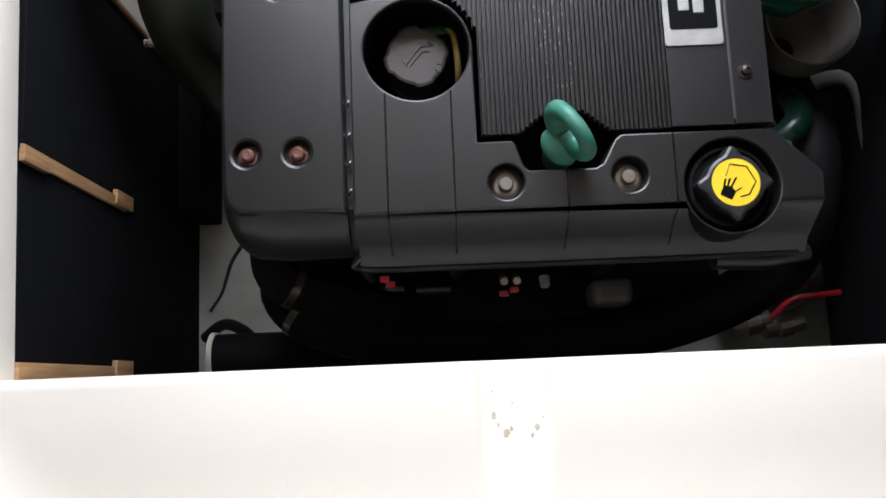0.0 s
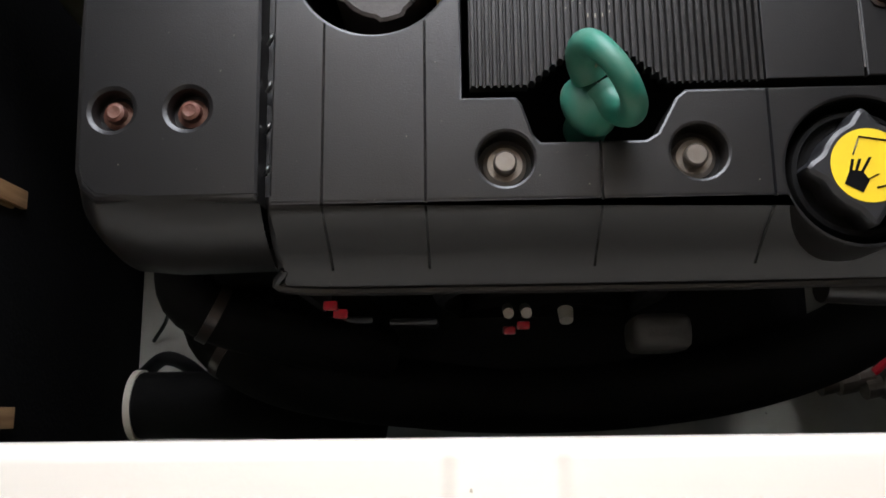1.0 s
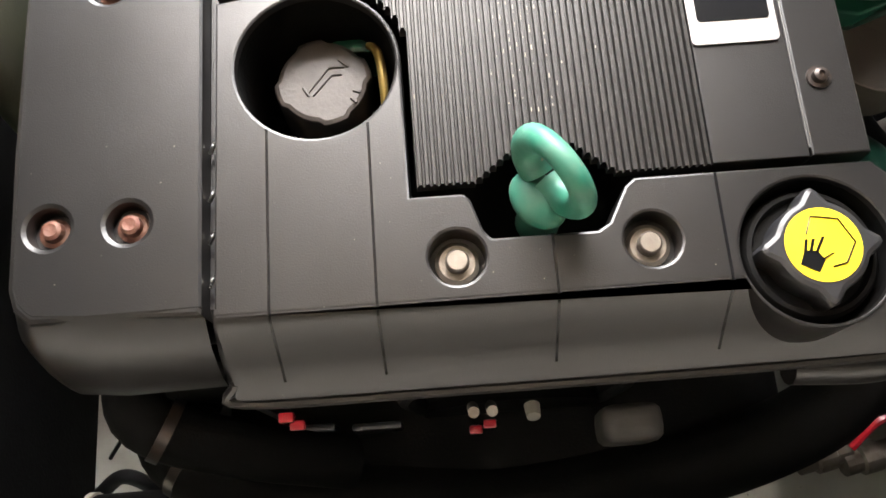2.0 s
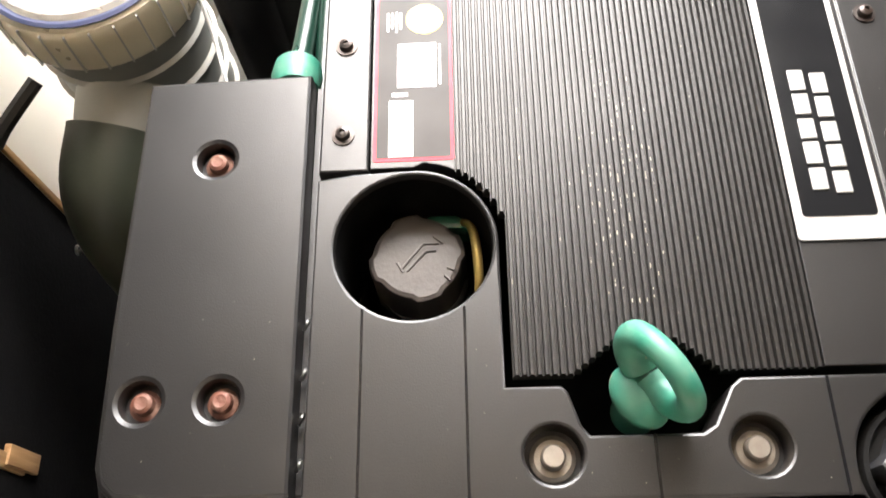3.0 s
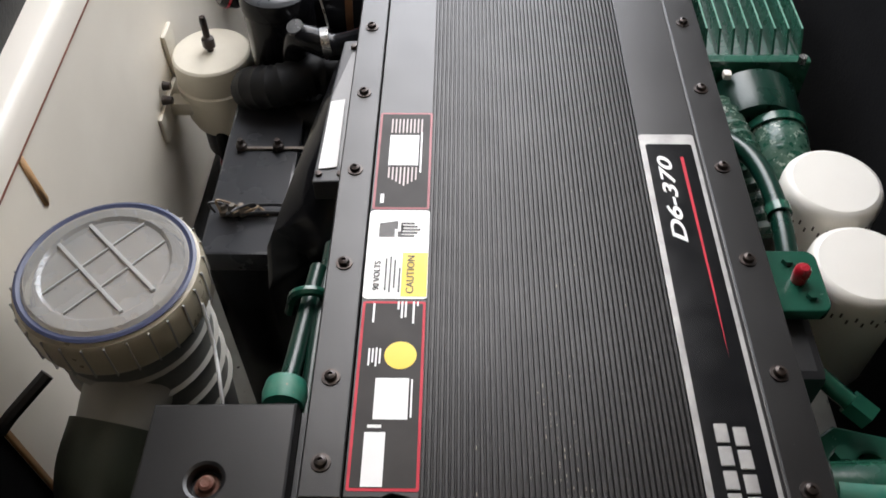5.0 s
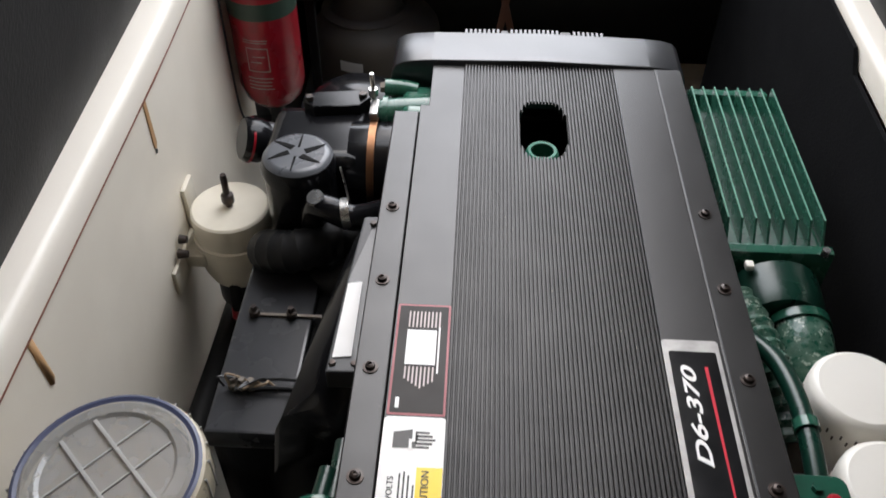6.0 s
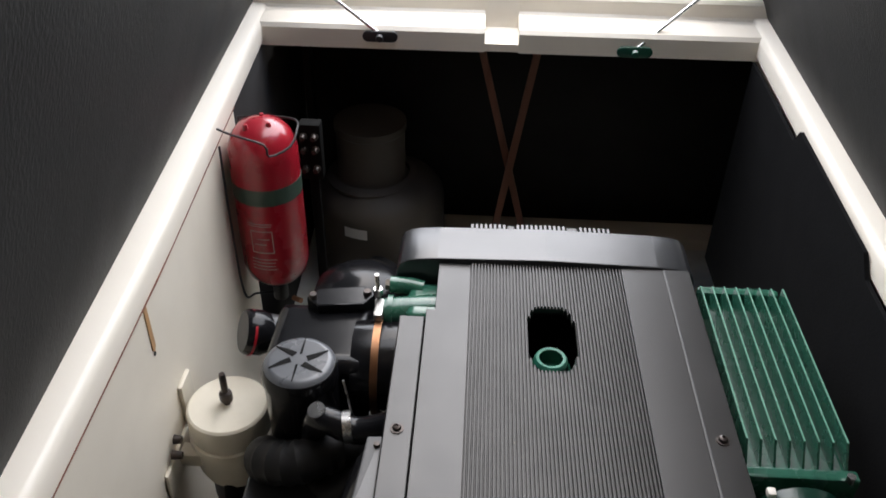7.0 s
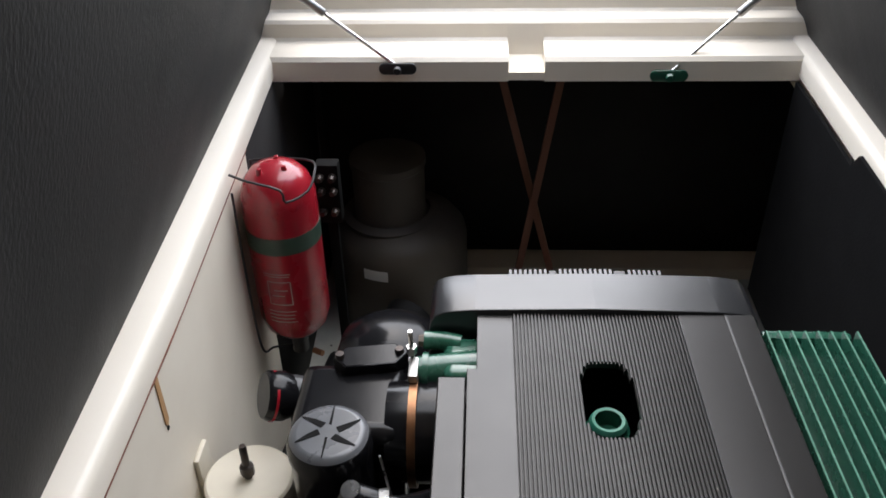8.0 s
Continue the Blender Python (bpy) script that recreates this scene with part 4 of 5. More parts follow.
for k in range(34):
    x, y = rnd.uniform(-0.21, 0.235), rnd.uniform(0.187, 0.30)
    if x > 0.03:
        y = rnd.uniform(0.187, 0.21)
    if -0.101 < x < -0.080 or any((x - bx) ** 2 + (y - by) ** 2 < 0.022 ** 2 for bx, by in (*SB, *BOLTS)):
        continue
    w = rnd.uniform(0.00015, 0.0004)
    flat([(x - w, y - w), (x + w, y - 0.6 * w), (x + 0.8 * w, y + w), (x - 0.7 * w, y + 0.9 * w)], 0.75455, 0.0001, bm=dust)
tagged(epart("dust_fleck", dust, FLECK, "fine pale dust", front, smooth=False), kind="stuff")

# front end below the covers: hoses, belt, bracket plates; near-black holds their shade
epart("front_hose", tube([(-0.205, 0.19, 0.40), (-0.215, 0.135, 0.43), (-0.17, 0.095, 0.43), (-0.08, 0.070, 0.41), (0.10, 0.055, 0.38), (0.28, 0.068, 0.41), (0.40, 0.105, 0.45), (0.455, 0.15, 0.47)], 0.036, 16), SHADEBLACK, "thick black hose across the front")
epart("front_hose", tube([(-0.215, 0.19, 0.55), (-0.20, 0.14, 0.55), (-0.13, 0.115, 0.50), (-0.04, 0.10, 0.44)], 0.026, 14), SHADEBLACK, "black hose with a bright clip")
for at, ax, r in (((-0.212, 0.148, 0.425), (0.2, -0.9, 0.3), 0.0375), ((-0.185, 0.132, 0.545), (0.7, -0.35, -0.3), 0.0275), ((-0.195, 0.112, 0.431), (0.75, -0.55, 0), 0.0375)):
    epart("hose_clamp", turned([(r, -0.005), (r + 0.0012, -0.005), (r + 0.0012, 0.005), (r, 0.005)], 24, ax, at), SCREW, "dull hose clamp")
epart("pulley", turned([(0.0, 0.0), (0.085, 0.0), (0.09, -0.01), (0.085, -0.02), (0.088, -0.03), (0.0, -0.03)], 40, "Y", (0.12, 0.17, 0.42)), SHADEBLACK, "black crank pulley")
epart("belt", tube([(0.03, 0.15, 0.42), (0.02, 0.15, 0.52), (0.05, 0.15, 0.60), (0.15, 0.15, 0.62), (0.21, 0.15, 0.55), (0.21, 0.15, 0.42)], 0.010, 8), RUBBER, "black drive belt")
epart("front_plate", box(0.185, 0.236, 0.092, 0.125, 0.50, 0.560, 0.012, 3), TIMINGGREY, "dull grey pump body")
epart("front_panel", box(-0.13, -0.05, 0.128, 0.135, 0.43, 0.475, 0.003), GREYBODY, "grey label plate")
epart("front_panel", box(-0.035, 0.012, 0.126, 0.133, 0.43, 0.470, 0.003), GREYBODY, "grey label plate")
for x, y, z in ((-0.066, 0.127, 0.628), (-0.060, 0.122, 0.615), (0.092, 0.120, 0.520), (0.080, 0.117, 0.505)):
    epart("red_clip", box(x - 0.006, x + 0.006, y - 0.005, y + 0.003, z - 0.005, z + 0.005, 0.002), RED, "small red clip")
for x in (0.078, 0.094):
    epart("hose_spring", turned([(0, 0), (0.005, 0), (0.005, 0.025), (0, 0.025)], 12, (0, -0.3, 1), (x, 0.135, 0.52)), ZINC, "bright spring clip")
epart("plug", turned([(0, 0.012), (0.006, 0.012), (0.007, 0), (0, 0)], 14, (0, -1, 0.6), (0.128, 0.13, 0.545)), OUTLET, "pale plug")
epart("front_tray", tube([(0.30, 0.13, 0.672), (0.36, 0.128, 0.665), (0.41, 0.135, 0.65)], 0.013, 12), COVER, "black moulded end of the cover")
epart("front_guard", box(-0.17, 0.40, 0.062, 0.19, 0.10, 0.40, 0.015), SHADEBLACK, "dark lower front of the engine")
epart("timing_case", box(-0.08, 0.36, 0.165, 0.215, 0.30, 0.695, 0.02), SHADEBLACK)
epart("thermostat_housing", box(0.35, 0.43, 0.20, 0.28, 0.54, 0.62, 0.015), GREEN, "dark green housing")

# right side: cooler with fins
cooler = epart("cooler_body", box(0.368, 0.502, 1.055, 1.395, 0.60, 0.692, 0.008), FINGREEN, "green finned cooler")
for k in range(8):
    x = 0.372 + k * 0.0181
    one = prism_x([(1.085, 0.690), (1.062, 0.690), (1.085, 0.724), (1.392, 0.726), (1.392, 0.690)], x - 0.0015, x + 0.0015)
    epart("fin", one, FINGREEN, "", cooler, smooth=False)
# worn fin edges, coloured paler to carry their highlight
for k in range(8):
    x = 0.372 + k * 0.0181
    epart("fin_edge", prism_x([(1.084, 0.7238), (1.391, 0.7258), (1.391, 0.7270), (1.084, 0.7250)], x - 0.0008, x + 0.0008), MINT, "worn edge of the fin, paled as its highlight", cooler, smooth=False)
epart("cooler_flange", box(0.362, 0.508, 1.043, 1.060, 0.600, 0.702, 0.004), FINGREEN, "", cooler)
epart("cooler_end", turned([(0, 0), (0.055, 0), (0.062, 0.02), (0.064, 0.06), (0, 0.06)], 28, "Y", (0.437, 0.972, 0.635)), DARKGREEN, "dark green round end", cooler)
epart("cooler_bolt", box(0.388, 0.399, 1.018, 1.03, 0.690, 0.700, 0.003), FILTER, "pale bolt cap", cooler)
epart("cooler_bolt", turned([(0, 0.01), (0.006, 0.01), (0.006, 0), (0, 0)], 6, "Z", (0.494, 1.044, 0.700)), STEEL, "", cooler)
epart("cooler_rear", box(0.372, 0.498, 1.392, 1.41, 0.62, 0.712, 0.006), FINGREEN, "", cooler)
epart("charge_pipe", tube([(0.455, 0.985, 0.645), (0.458, 0.93, 0.640), (0.452, 0.885, 0.60), (0.44, 0.85, 0.52), (0.43, 0.83, 0.42)], [0.036, 0.036, 0.034, 0.034, 0.034], 18), PEEL, "green pipe with peeling paint")
epart("charge_ring", turned([(0.038, -0.006), (0.041, -0.006), (0.041, 0.006), (0.038, 0.006)], 26, (0, 1, 0.1), (0.456, 0.965, 0.644)), GREEN)
epart("wrapped_hose", tube([(0.385, 1.00, 0.66), (0.392, 0.93, 0.668), (0.402, 0.86, 0.662), (0.41, 0.80, 0.63)], 0.019, 12, steps=8, ridges=0.004), PEEL, "green hose with wrinkled wrap")
epart("fuel_pipe", tube([(0.362, 0.90, 0.70), (0.385, 0.85, 0.712), (0.394, 0.78, 0.714), (0.392, 0.70, 0.705), (0.386, 0.66, 0.69)], 0.0115, 12), DARKGREEN, "green fuel pipe")
epart("pipe_clip", turned([(0.011, -0.006), (0.014, -0.006), (0.014, 0.006), (0.011, 0.006)], 18, "Y", (0.394, 0.765, 0.714)), FINGREEN)
bracket = epart("filter_bracket", plate(rounded(0.345, 0.412, 0.622, 0.700, 0.012), [], 0.712, 0.7255, 0.002, bottom=True), GREEN, "green bracket plate with a red knob")
epart("red_knob", turned([(0, 0.747), (0.005, 0.747), (0.0078, 0.744), (0.0085, 0.736), (0.0075, 0.7255), (0, 0.7255)], 18, "Z", (0.386, 0.661, 0)), RED, "red plastic knob", bracket)
for x, y in ((0.380, 0.684), (0.394, 0.640)):
    epart("bracket_bolt", turned([(0, 0.731), (0.0055, 0.731), (0.006, 0.7255), (0, 0.7255)], 6, "Z", (x, y, 0)), GREEN, "", bracket)
epart("banjo_pipe", tube([(0.365, 0.63, 0.68), (0.39, 0.60, 0.675), (0.42, 0.568, 0.665), (0.45, 0.545, 0.655)], 0.0095, 12), GREEN, "green pipe with a union nut")
epart("union_nut", turned([(0, -0.012), (0.015, -0.012), (0.015, 0.012), (0, 0.012)], 6, (0.7, -0.6, -0.2), (0.440, 0.552, 0.658)), GREEN)
mount = epart("side_plate", plate([(0.385, 0.475), (0.40, 0.535), (0.425, 0.552), (0.475, 0.54), (0.52, 0.51), (0.50, 0.455), (0.44, 0.435), (0.40, 0.445)], [circle(0.452, 0.508, 0.014, 16)], 0.60, 0.625, 0.003), GREEN, "green mounting plate with bolts")
for x, y in ((0.42, 0.515), (0.425, 0.462), (0.475, 0.468)):
    epart("plate_bolt", turned([(0, 0.64), (0.0085, 0.64), (0.009, 0.625), (0, 0.625)], 6, "Z", (x, y, 0)), GREEN, "", mount)
epart("drain_fitting", tube([(0.44, 0.30, 0.50), (0.475, 0.32, 0.51), (0.490, 0.345, 0.50), (0.490, 0.38, 0.47)], [0.014, 0.019, 0.018, 0.014], 14), DARKGREEN, "dark green drain fitting")
epart("water_hose", tube([(0.40, 0.47, 0.64), (0.45, 0.462, 0.645), (0.51, 0.46, 0.64), (0.56, 0.47, 0.62)], [0.018, 0.022, 0.018, 0.02], 14), EYEGREEN, "bright green fitting with unions")
epart("water_pipe", tube([(0.40, 0.482, 0.630), (0.45, 0.477, 0.636), (0.52, 0.475, 0.634), (0.60, 0.482, 0.60), (0.63, 0.50, 0.50)], [0.026, 0.030, 0.028, 0.028, 0.028], 18), GREEN, "green cooling pipe")
epart("side_bracket", box(0.335, 0.40, 0.56, 0.72, 0.52, 0.70, 0.01), BLACK)


# oil and fuel filter canisters
def canister(x, y, ztop, r=0.056):
    c = epart("filter_canister", turned([(0, ztop), (r * 0.84, ztop - 0.0005), (r * 0.93, ztop - 0.003), (r * 0.985, ztop - 0.009), (r, ztop - 0.018), (r, ztop - 0.17), (r * 0.9, ztop - 0.18), (0, ztop - 0.18)], 44, "Z", (x, y, 0)), FILTER, "white spin-on filter canister")
    dots = bmesh.new()
    for k in range(46):
        a = 2 * math.pi * k / 46
        box(-0.0011, 0.0011, -0.0006, 0.0006, -0.0065, 0.0, bm=dots)
        for v in dots.verts[-8:]:
            p = Matrix.Rotation(a, 3, "Z") @ (v.co + Vector((0, -r - 0.0001, 0)))
            v.co = p + Vector((x, y, ztop - 0.026 - 0.007 * (k % 2)))
    tagged(epart("print_ring", dots, TANK, "faint printed ring", c, smooth=False), kind="stuff")
    return c


canister(0.491, 0.846, 0.680, 0.059)
canister(0.491, 0.724, 0.676, 0.059)

# left side: black charge-air parts
elbow = epart("exhaust_elbow", tube([(-0.030, 1.332, 0.700), (-0.060, 1.330, 0.702), (-0.090, 1.327, 0.702), (-0.118, 1.324, 0.700)], [0.028, 0.0245, 0.0225, 0.022], 22), FINGREEN, "green elbow with a machined flange")
epart("elbow_body", box(-0.084, -0.012, 1.296, 1.378, 0.64, 0.722, 0.014, 3), FINGREEN, "green cast elbow body", elbow)
epart("elbow_flange", turned([(0.0, -0.004), (0.0275, -0.004), (0.0275, 0.004), (0.0, 0.004)], 24, "X", (-0.108, 1.325, 0.700)), FINGREEN, "", elbow)
epart("elbow_branch", tube([(-0.060, 1.366, 0.716), (-0.085, 1.370, 0.718), (-0.112, 1.371, 0.718)], 0.0135, 16), FINGREEN, "", elbow)
epart("branch_plug", turned([(0, 0.012), (0.0085, 0.012), (0.010, 0), (0, 0)], 6, (-1, 0, 0), (-0.108, 1.371, 0.718)), ZINC, "", elbow)
band = epart("band_clamp", turned([(0.074, -0.0055), (0.0765, -0.0055), (0.0765, 0.0055), (0.074, 0.0055)], 40, "X", (-0.122, 1.273, 0.637)), BRASS, "brass coloured band clamp")
epart("clamp_bolt", tube([(-0.126, 1.333, 0.7), (-0.128, 1.333, 0.767)], 0.0035, 8), STEEL, "bright threaded bolt", band)
epart("clamp_nut", turned([(0, 0), (0.0075, 0), (0.0075, 0.012), (0, 0.012)], 6, "Z", (-0.127, 1.333, 0.728)), STEEL, "", band)
epart("clamp_lug", box(-0.130, -0.117, 1.290, 1.330, 0.710, 0.724, 0.003), ALU, "", band)
epart("clamp_trunnion", box(-0.1325, -0.1215, 1.328, 1.338, 0.708, 0.717, 0.002), ALU, "pale clamp trunnion", band)
air = epart("air_housing", box(-0.285, -0.135, 1.215, 1.355, 0.48, 0.692, 0.022, 3), GLOSSBLACK, "glossy black air housing")
epart("air_duct", turned([(0, -0.15), (0.068, -0.15), (0.071, -0.12), (0.071, 0), (0, 0)], 32, "X", (-0.008, 1.273, 0.637)), GLOSSBLACK, "", air)
bm = plate([(-0.240, 1.343), (-0.220, 1.323), (-0.150, 1.333), (-0.135, 1.358), (-0.155, 1.376), (-0.225, 1.366)], [], 0.682, 0.709, 0.003)
epart("sensor_plate", bm, GLOSSBLACK, "black sensor plate with bolts", air)
for x, y in ((-0.230, 1.343), (-0.147, 1.356)):
    epart("sensor_bolt", turned([(0, 0.716), (0.006, 0.716), (0.007, 0.709), (0, 0.709)], 10, "Z", (x, y, 0)), SCREW, "", air)
epart("rear_dome", turned([(0, 0.66), (0.05, 0.655), (0.080, 0.635), (0.092, 0.60), (0.095, 0.52), (0.095, 0.30), (0, 0.30)], 32, "Z", (-0.178, 1.49, -0.02)), GLOSSBLACK, "black domed housing", air)
SEP = (-0.222, 1.190, 0.722)
sep = epart("separator_body", turned([(0, 0.0), (0.042, -0.001), (0.051, -0.006), (0.0545, -0.016), (0.0545, -0.029), (0.052, -0.032), (0.052, -0.16), (0.046, -0.19), (0.03, -0.21), (0, -0.21)], 40, "Z", SEP), GLOSSBLACK, "black oil separator with a slotted cap")
# cap base lightened to grey in place of its bright reflection
cap_top = epart("separator_cap", turned([(0, 0.0015), (0.040, 0.0013), (0.047, -0.001), (0.0505, -0.0055)], 40, "Z", SEP), CAPGREY, "cap with star slots, greyed as its reflection", sep)
for k in range(6):
    a = radians(60 * k + 88)
    d, s = Vector((math.cos(a), math.sin(a))), Vector((-math.sin(a), math.cos(a)))
    wide = 0.0022 if k % 3 == 0 else 0.0088
    pts = [Vector(SEP[:2]) + d * 0.011 - s * wide, Vector(SEP[:2]) + d * 0.026 - s * wide * 0.75, Vector(SEP[:2]) + d * 0.0435 - s * 0.0010, Vector(SEP[:2]) + d * 0.0435 + s * 0.0006, Vector(SEP[:2]) + d * 0.011 + s * 0.0012]
    epart("cap_slot", flat([tuple(p) for p in pts], SEP[2] + 0.0017, 0.0006), SHADEBLACK, "", cap_top, smooth=False)
epart("breather_hose", tube([(-0.203, 1.138, 0.6), (-0.188, 1.123, 0.675), (-0.168, 1.113, 0.685), (-0.128, 1.108, 0.675), (-0.058, 1.11, 0.7)], 0.019, 14), GLOSSBLACK, "glossy black breather hose")
epart("hose_clip", turned([(0.020, -0.006), (0.0225, -0.006), (0.0225, 0.006), (0.020, 0.006)], 20, (0.9, 0.1, 0.1), (-0.143, 1.11, 0.68)), STEEL, "bright hose clip")
epart("clip_tail", tube([(-0.141, 1.123, 0.698), (-0.146, 1.13, 0.722), (-0.15, 1.132, 0.745)], 0.0015, 6), STEEL, "")
epart("sensor_cap", turned([(0, 0.018), (0.012, 0.018), (0.013, 0), (0, 0)], 16, (-0.2, -0.3, 1), (-0.183, 1.12, 0.688)), STEEL, "bright sensor cap")
epart("lower_hose", tube([(-0.12, 1.10, 0.60), (-0.16, 1.09, 0.56), (-0.22, 1.12, 0.53), (-0.26, 1.10, 0.48), (-0.28, 1.06, 0.42)], 0.026, 14), RUBBER, "black rubber hose")
epart("bellows_hose", tube([(-0.12, 1.14, 0.605), (-0.17, 1.12, 0.618), (-0.22, 1.10, 0.612), (-0.262, 1.115, 0.595), (-0.275, 1.155, 0.55), (-0.27, 1.19, 0.45)], 0.029, 18, steps=6, ridges=0.0035), RUBBER, "black ribbed bellows hose")
epart("air_inlet", turned([(0, 0.0), (0.034, 0.0), (0.038, -0.006), (0.038, -0.03), (0.03, -0.05), (0, -0.05)], 26, (-0.85, -0.35, 0.35), (-0.358, 1.363, 0.612)), GLOSSBLACK, "black hose end with a red ring")
epart("inlet_ring", turned([(0.0382, -0.012), (0.0390, -0.012), (0.0390, -0.008), (0.0382, -0.008)], 26, (-0.85, -0.35, 0.35), (-0.356, 1.364, 0.61)), RED)
epart("inlet_pipe", tube([(-0.351, 1.367, 0.606), (-0.321, 1.38, 0.6), (-0.276, 1.385, 0.585)], 0.030, 14), BLACK)

# control unit with its white label
bm = bmesh.new()
rows3 = []
for y, zt, xo in ((0.775, 0.60, -0.185), (0.80, 0.655, -0.182), (0.86, 0.690, -0.160), (0.95, 0.705, -0.140), (1.05, 0.712, -0.122), (1.075, 0.70, -0.115)):
    rows3.append([bm.verts.new(p) for p in ((-0.088, y, 0.30), (-0.088, y, zt), (-0.094, y, zt + 0.006), ((xo - 0.092) / 2, y, zt + 0.002), (xo, y, zt - 0.02), (xo - 0.012, y, zt - 0.05), (xo - 0.012, y, 0.30))])
for a, b in zip(rows3, rows3[1:]):
    for i in range(6):
        bm.faces.new((a[i], a[i + 1], b[i + 1], b[i]))
bm.faces.new(rows3[0])
bm.faces.new(rows3[-1][::-1])
bmesh.ops.recalc_face_normals(bm, faces=bm.faces)
# added dark block standing in for shade over the pale floor
epart("gap_filler", box(-0.188, -0.135, 0.80, 1.22, 0.12, 0.555, 0.01), SHADEBLACK, "dark filler added for the shaded gap beside the control unit")
unit = epart("control_unit", bm, GLOSSBLACK, "black control unit with a white label")
bm = bmesh.new()
bm.faces.new([bm.verts.new(p) for p in ((-0.122, 0.836, 0.7055), (-0.100, 0.838, 0.7068), (-0.099, 0.945, 0.7180), (-0.1165, 0.943, 0.7165))])
lid_bm = bmesh.new()
top_l = [lid_bm.verts.new(p) for p in ((-0.128, 0.818, 0.7015), (-0.0905, 0.818, 0.7030), (-0.0905, 0.950, 0.7170), (-0.0905, 1.060, 0.7220), (-0.110, 1.060, 0.7205), (-0.119, 0.950, 0.7150))]
low_l = [lid_bm.verts.new((v.co.x, v.co.y, v.co.z - 0.030)) for v in top_l]
lid_bm.faces.new(top_l)
lid_bm.faces.new(low_l[::-1])
for i in range(6):
    lid_bm.faces.new((top_l[i], low_l[i], low_l[(i + 1) % 6], top_l[(i + 1) % 6]))
bmesh.ops.recalc_face_normals(lid_bm, faces=lid_bm.faces)
bmesh.ops.bevel(lid_bm, geom=lid_bm.edges[:], offset=0.002, segments=2, affect="EDGES", profile=0.6)
epart("unit_lid", lid_bm, UNITLID, "grey lid of the control unit", unit, smooth=False)
for x, y in ((-0.121, 0.829), (-0.096, 0.829), (-0.096, 1.045)):
    epart("lid_screw", turned([(0, 0.004), (0.0035, 0.0035), (0.0045, 0), (0, 0)], 10, "Z", (x, y, 0.7018 + 0.09 * (y - 0.818))), SCREW, "", unit)
epart("white_label", bm, WHITEMARK, "white printed label", unit)
epart("coolant_pipe", tube([(-0.108, 0.70, 0.690), (-0.114, 0.64, 0.690), (-0.118, 0.58, 0.695), (-0.122, 0.53, 0.70), (-0.122, 0.49, 0.70)], 0.0095, 14), DARKGREEN, "green coolant pipe")
epart("pipe_collar", turned([(0, -0.012), (0.020, -0.012), (0.022, 0.0), (0.020, 0.014), (0, 0.014)], 18, (0, 1, -0.1), (-0.121, 0.536, 0.700)), EYEGREEN, "")
epart("pipe_saddle", tube([(-0.092, 0.655, 0.69), (-0.102, 0.655, 0.708), (-0.124, 0.652, 0.708), (-0.134, 0.649, 0.68)], 0.006, 8), GREEN, "")
epart("green_rail", tube([(-0.100, 0.42, 0.69), (-0.100, 0.60, 0.69), (-0.098, 0.74, 0.68)], 0.009, 10), DARKGREEN, "")


# ---- things round the engine ----
# sea water strainer
strainer = thing("sea_strainer", (-0.310, 0.654, 0.313), "smoky plastic water strainer with a clear lid", "strainer")
strainer.scale = (0.95, 0.95, 1.0)


def spart(name, bm, mat, label="", parent=None, smooth=True):
    return part(name, bm, mat, parent or strainer, label, smooth)


SX = 0.430
spart("body", turned([(0, -0.02), (0.055, 0.0), (0.066, 0.05), (0.075, 0.10), (0.082, 0.20), (0.084, 0.36), (0.086, SX - 0.045)], 40), STRAINER, "smoky grey body")
spart("foot", box(-0.05, 0.05, -0.05, 0.05, -0.24, 0.0, 0.01), BLACK, "black foot")
for z in (0.22, 0.26, 0.30, 0.34):
    spart("body_ring", turned([(0.083, z - 0.004), (0.088, z), (0.083, z + 0.004)], 40), OUTLET)
ring = spart("ring_nut", turned([(0.083, SX - 0.055), (0.096, SX - 0.052), (0.099, SX - 0.045), (0.100, SX - 0.012), (0.097, SX - 0.002), (0.090, SX + 0.002), (0.084, SX)], 56), SMOKE, "translucent ribbed ring nut")
for k in range(28):
    a = 2 * math.pi * k / 28
    one = box(0.0980, 0.1006, -0.0008, 0.0008, SX - 0.050, SX - 0.004)
    bmesh.ops.rotate(one, verts=one.verts, matrix=Matrix.Rotation(a, 3, "Z"))
    part("ring_rib", one, RIBWHITE, ring, smooth=False)
spart("seal", turned([(0.091, SX - 0.004), (0.0945, SX + 0.0025), (0.091, SX + 0.004), (0.0865, SX + 0.002)], 48), LIDBLUE, "dark blue seal ring")
lid = spart("lid", turned([(0.087, SX + 0.002), (0.083, SX + 0.006), (0.070, SX + 0.006), (0.066, SX + 0.003), (0, SX + 0.003)], 48), CLEAR, "clear scratched lid with crossed ribs")
for off in (-0.019, 0.019):
    h = math.sqrt(0.066 ** 2 - off ** 2)
    for turn, half in ((-44, 0.0021), (50, 0.0010)):
        one = box(-h, h, off - half, off + half, SX + 0.0025, SX + 0.0062 - (0.0008 if turn > 0 else 0.0), 0.0006)
        bmesh.ops.rotate(one, verts=one.verts, matrix=Matrix.Rotation(radians(turn), 3, "Z"))
        part("lid_rib", one, RIBWHITE, lid, smooth=False)
spart("basket", turned([(0.080, SX - 0.02), (0.078, SX - 0.030), (0, SX - 0.034)], 40), DIRTWATER, "dirty basket below the lid")
spart("outlet", tube([(0.0, -0.06, 0.30), (-0.005, -0.11, 0.297), (-0.01, -0.140, 0.285)], [0.05, 0.042, 0.036], 24), OUTLET, "pale grey outlet")
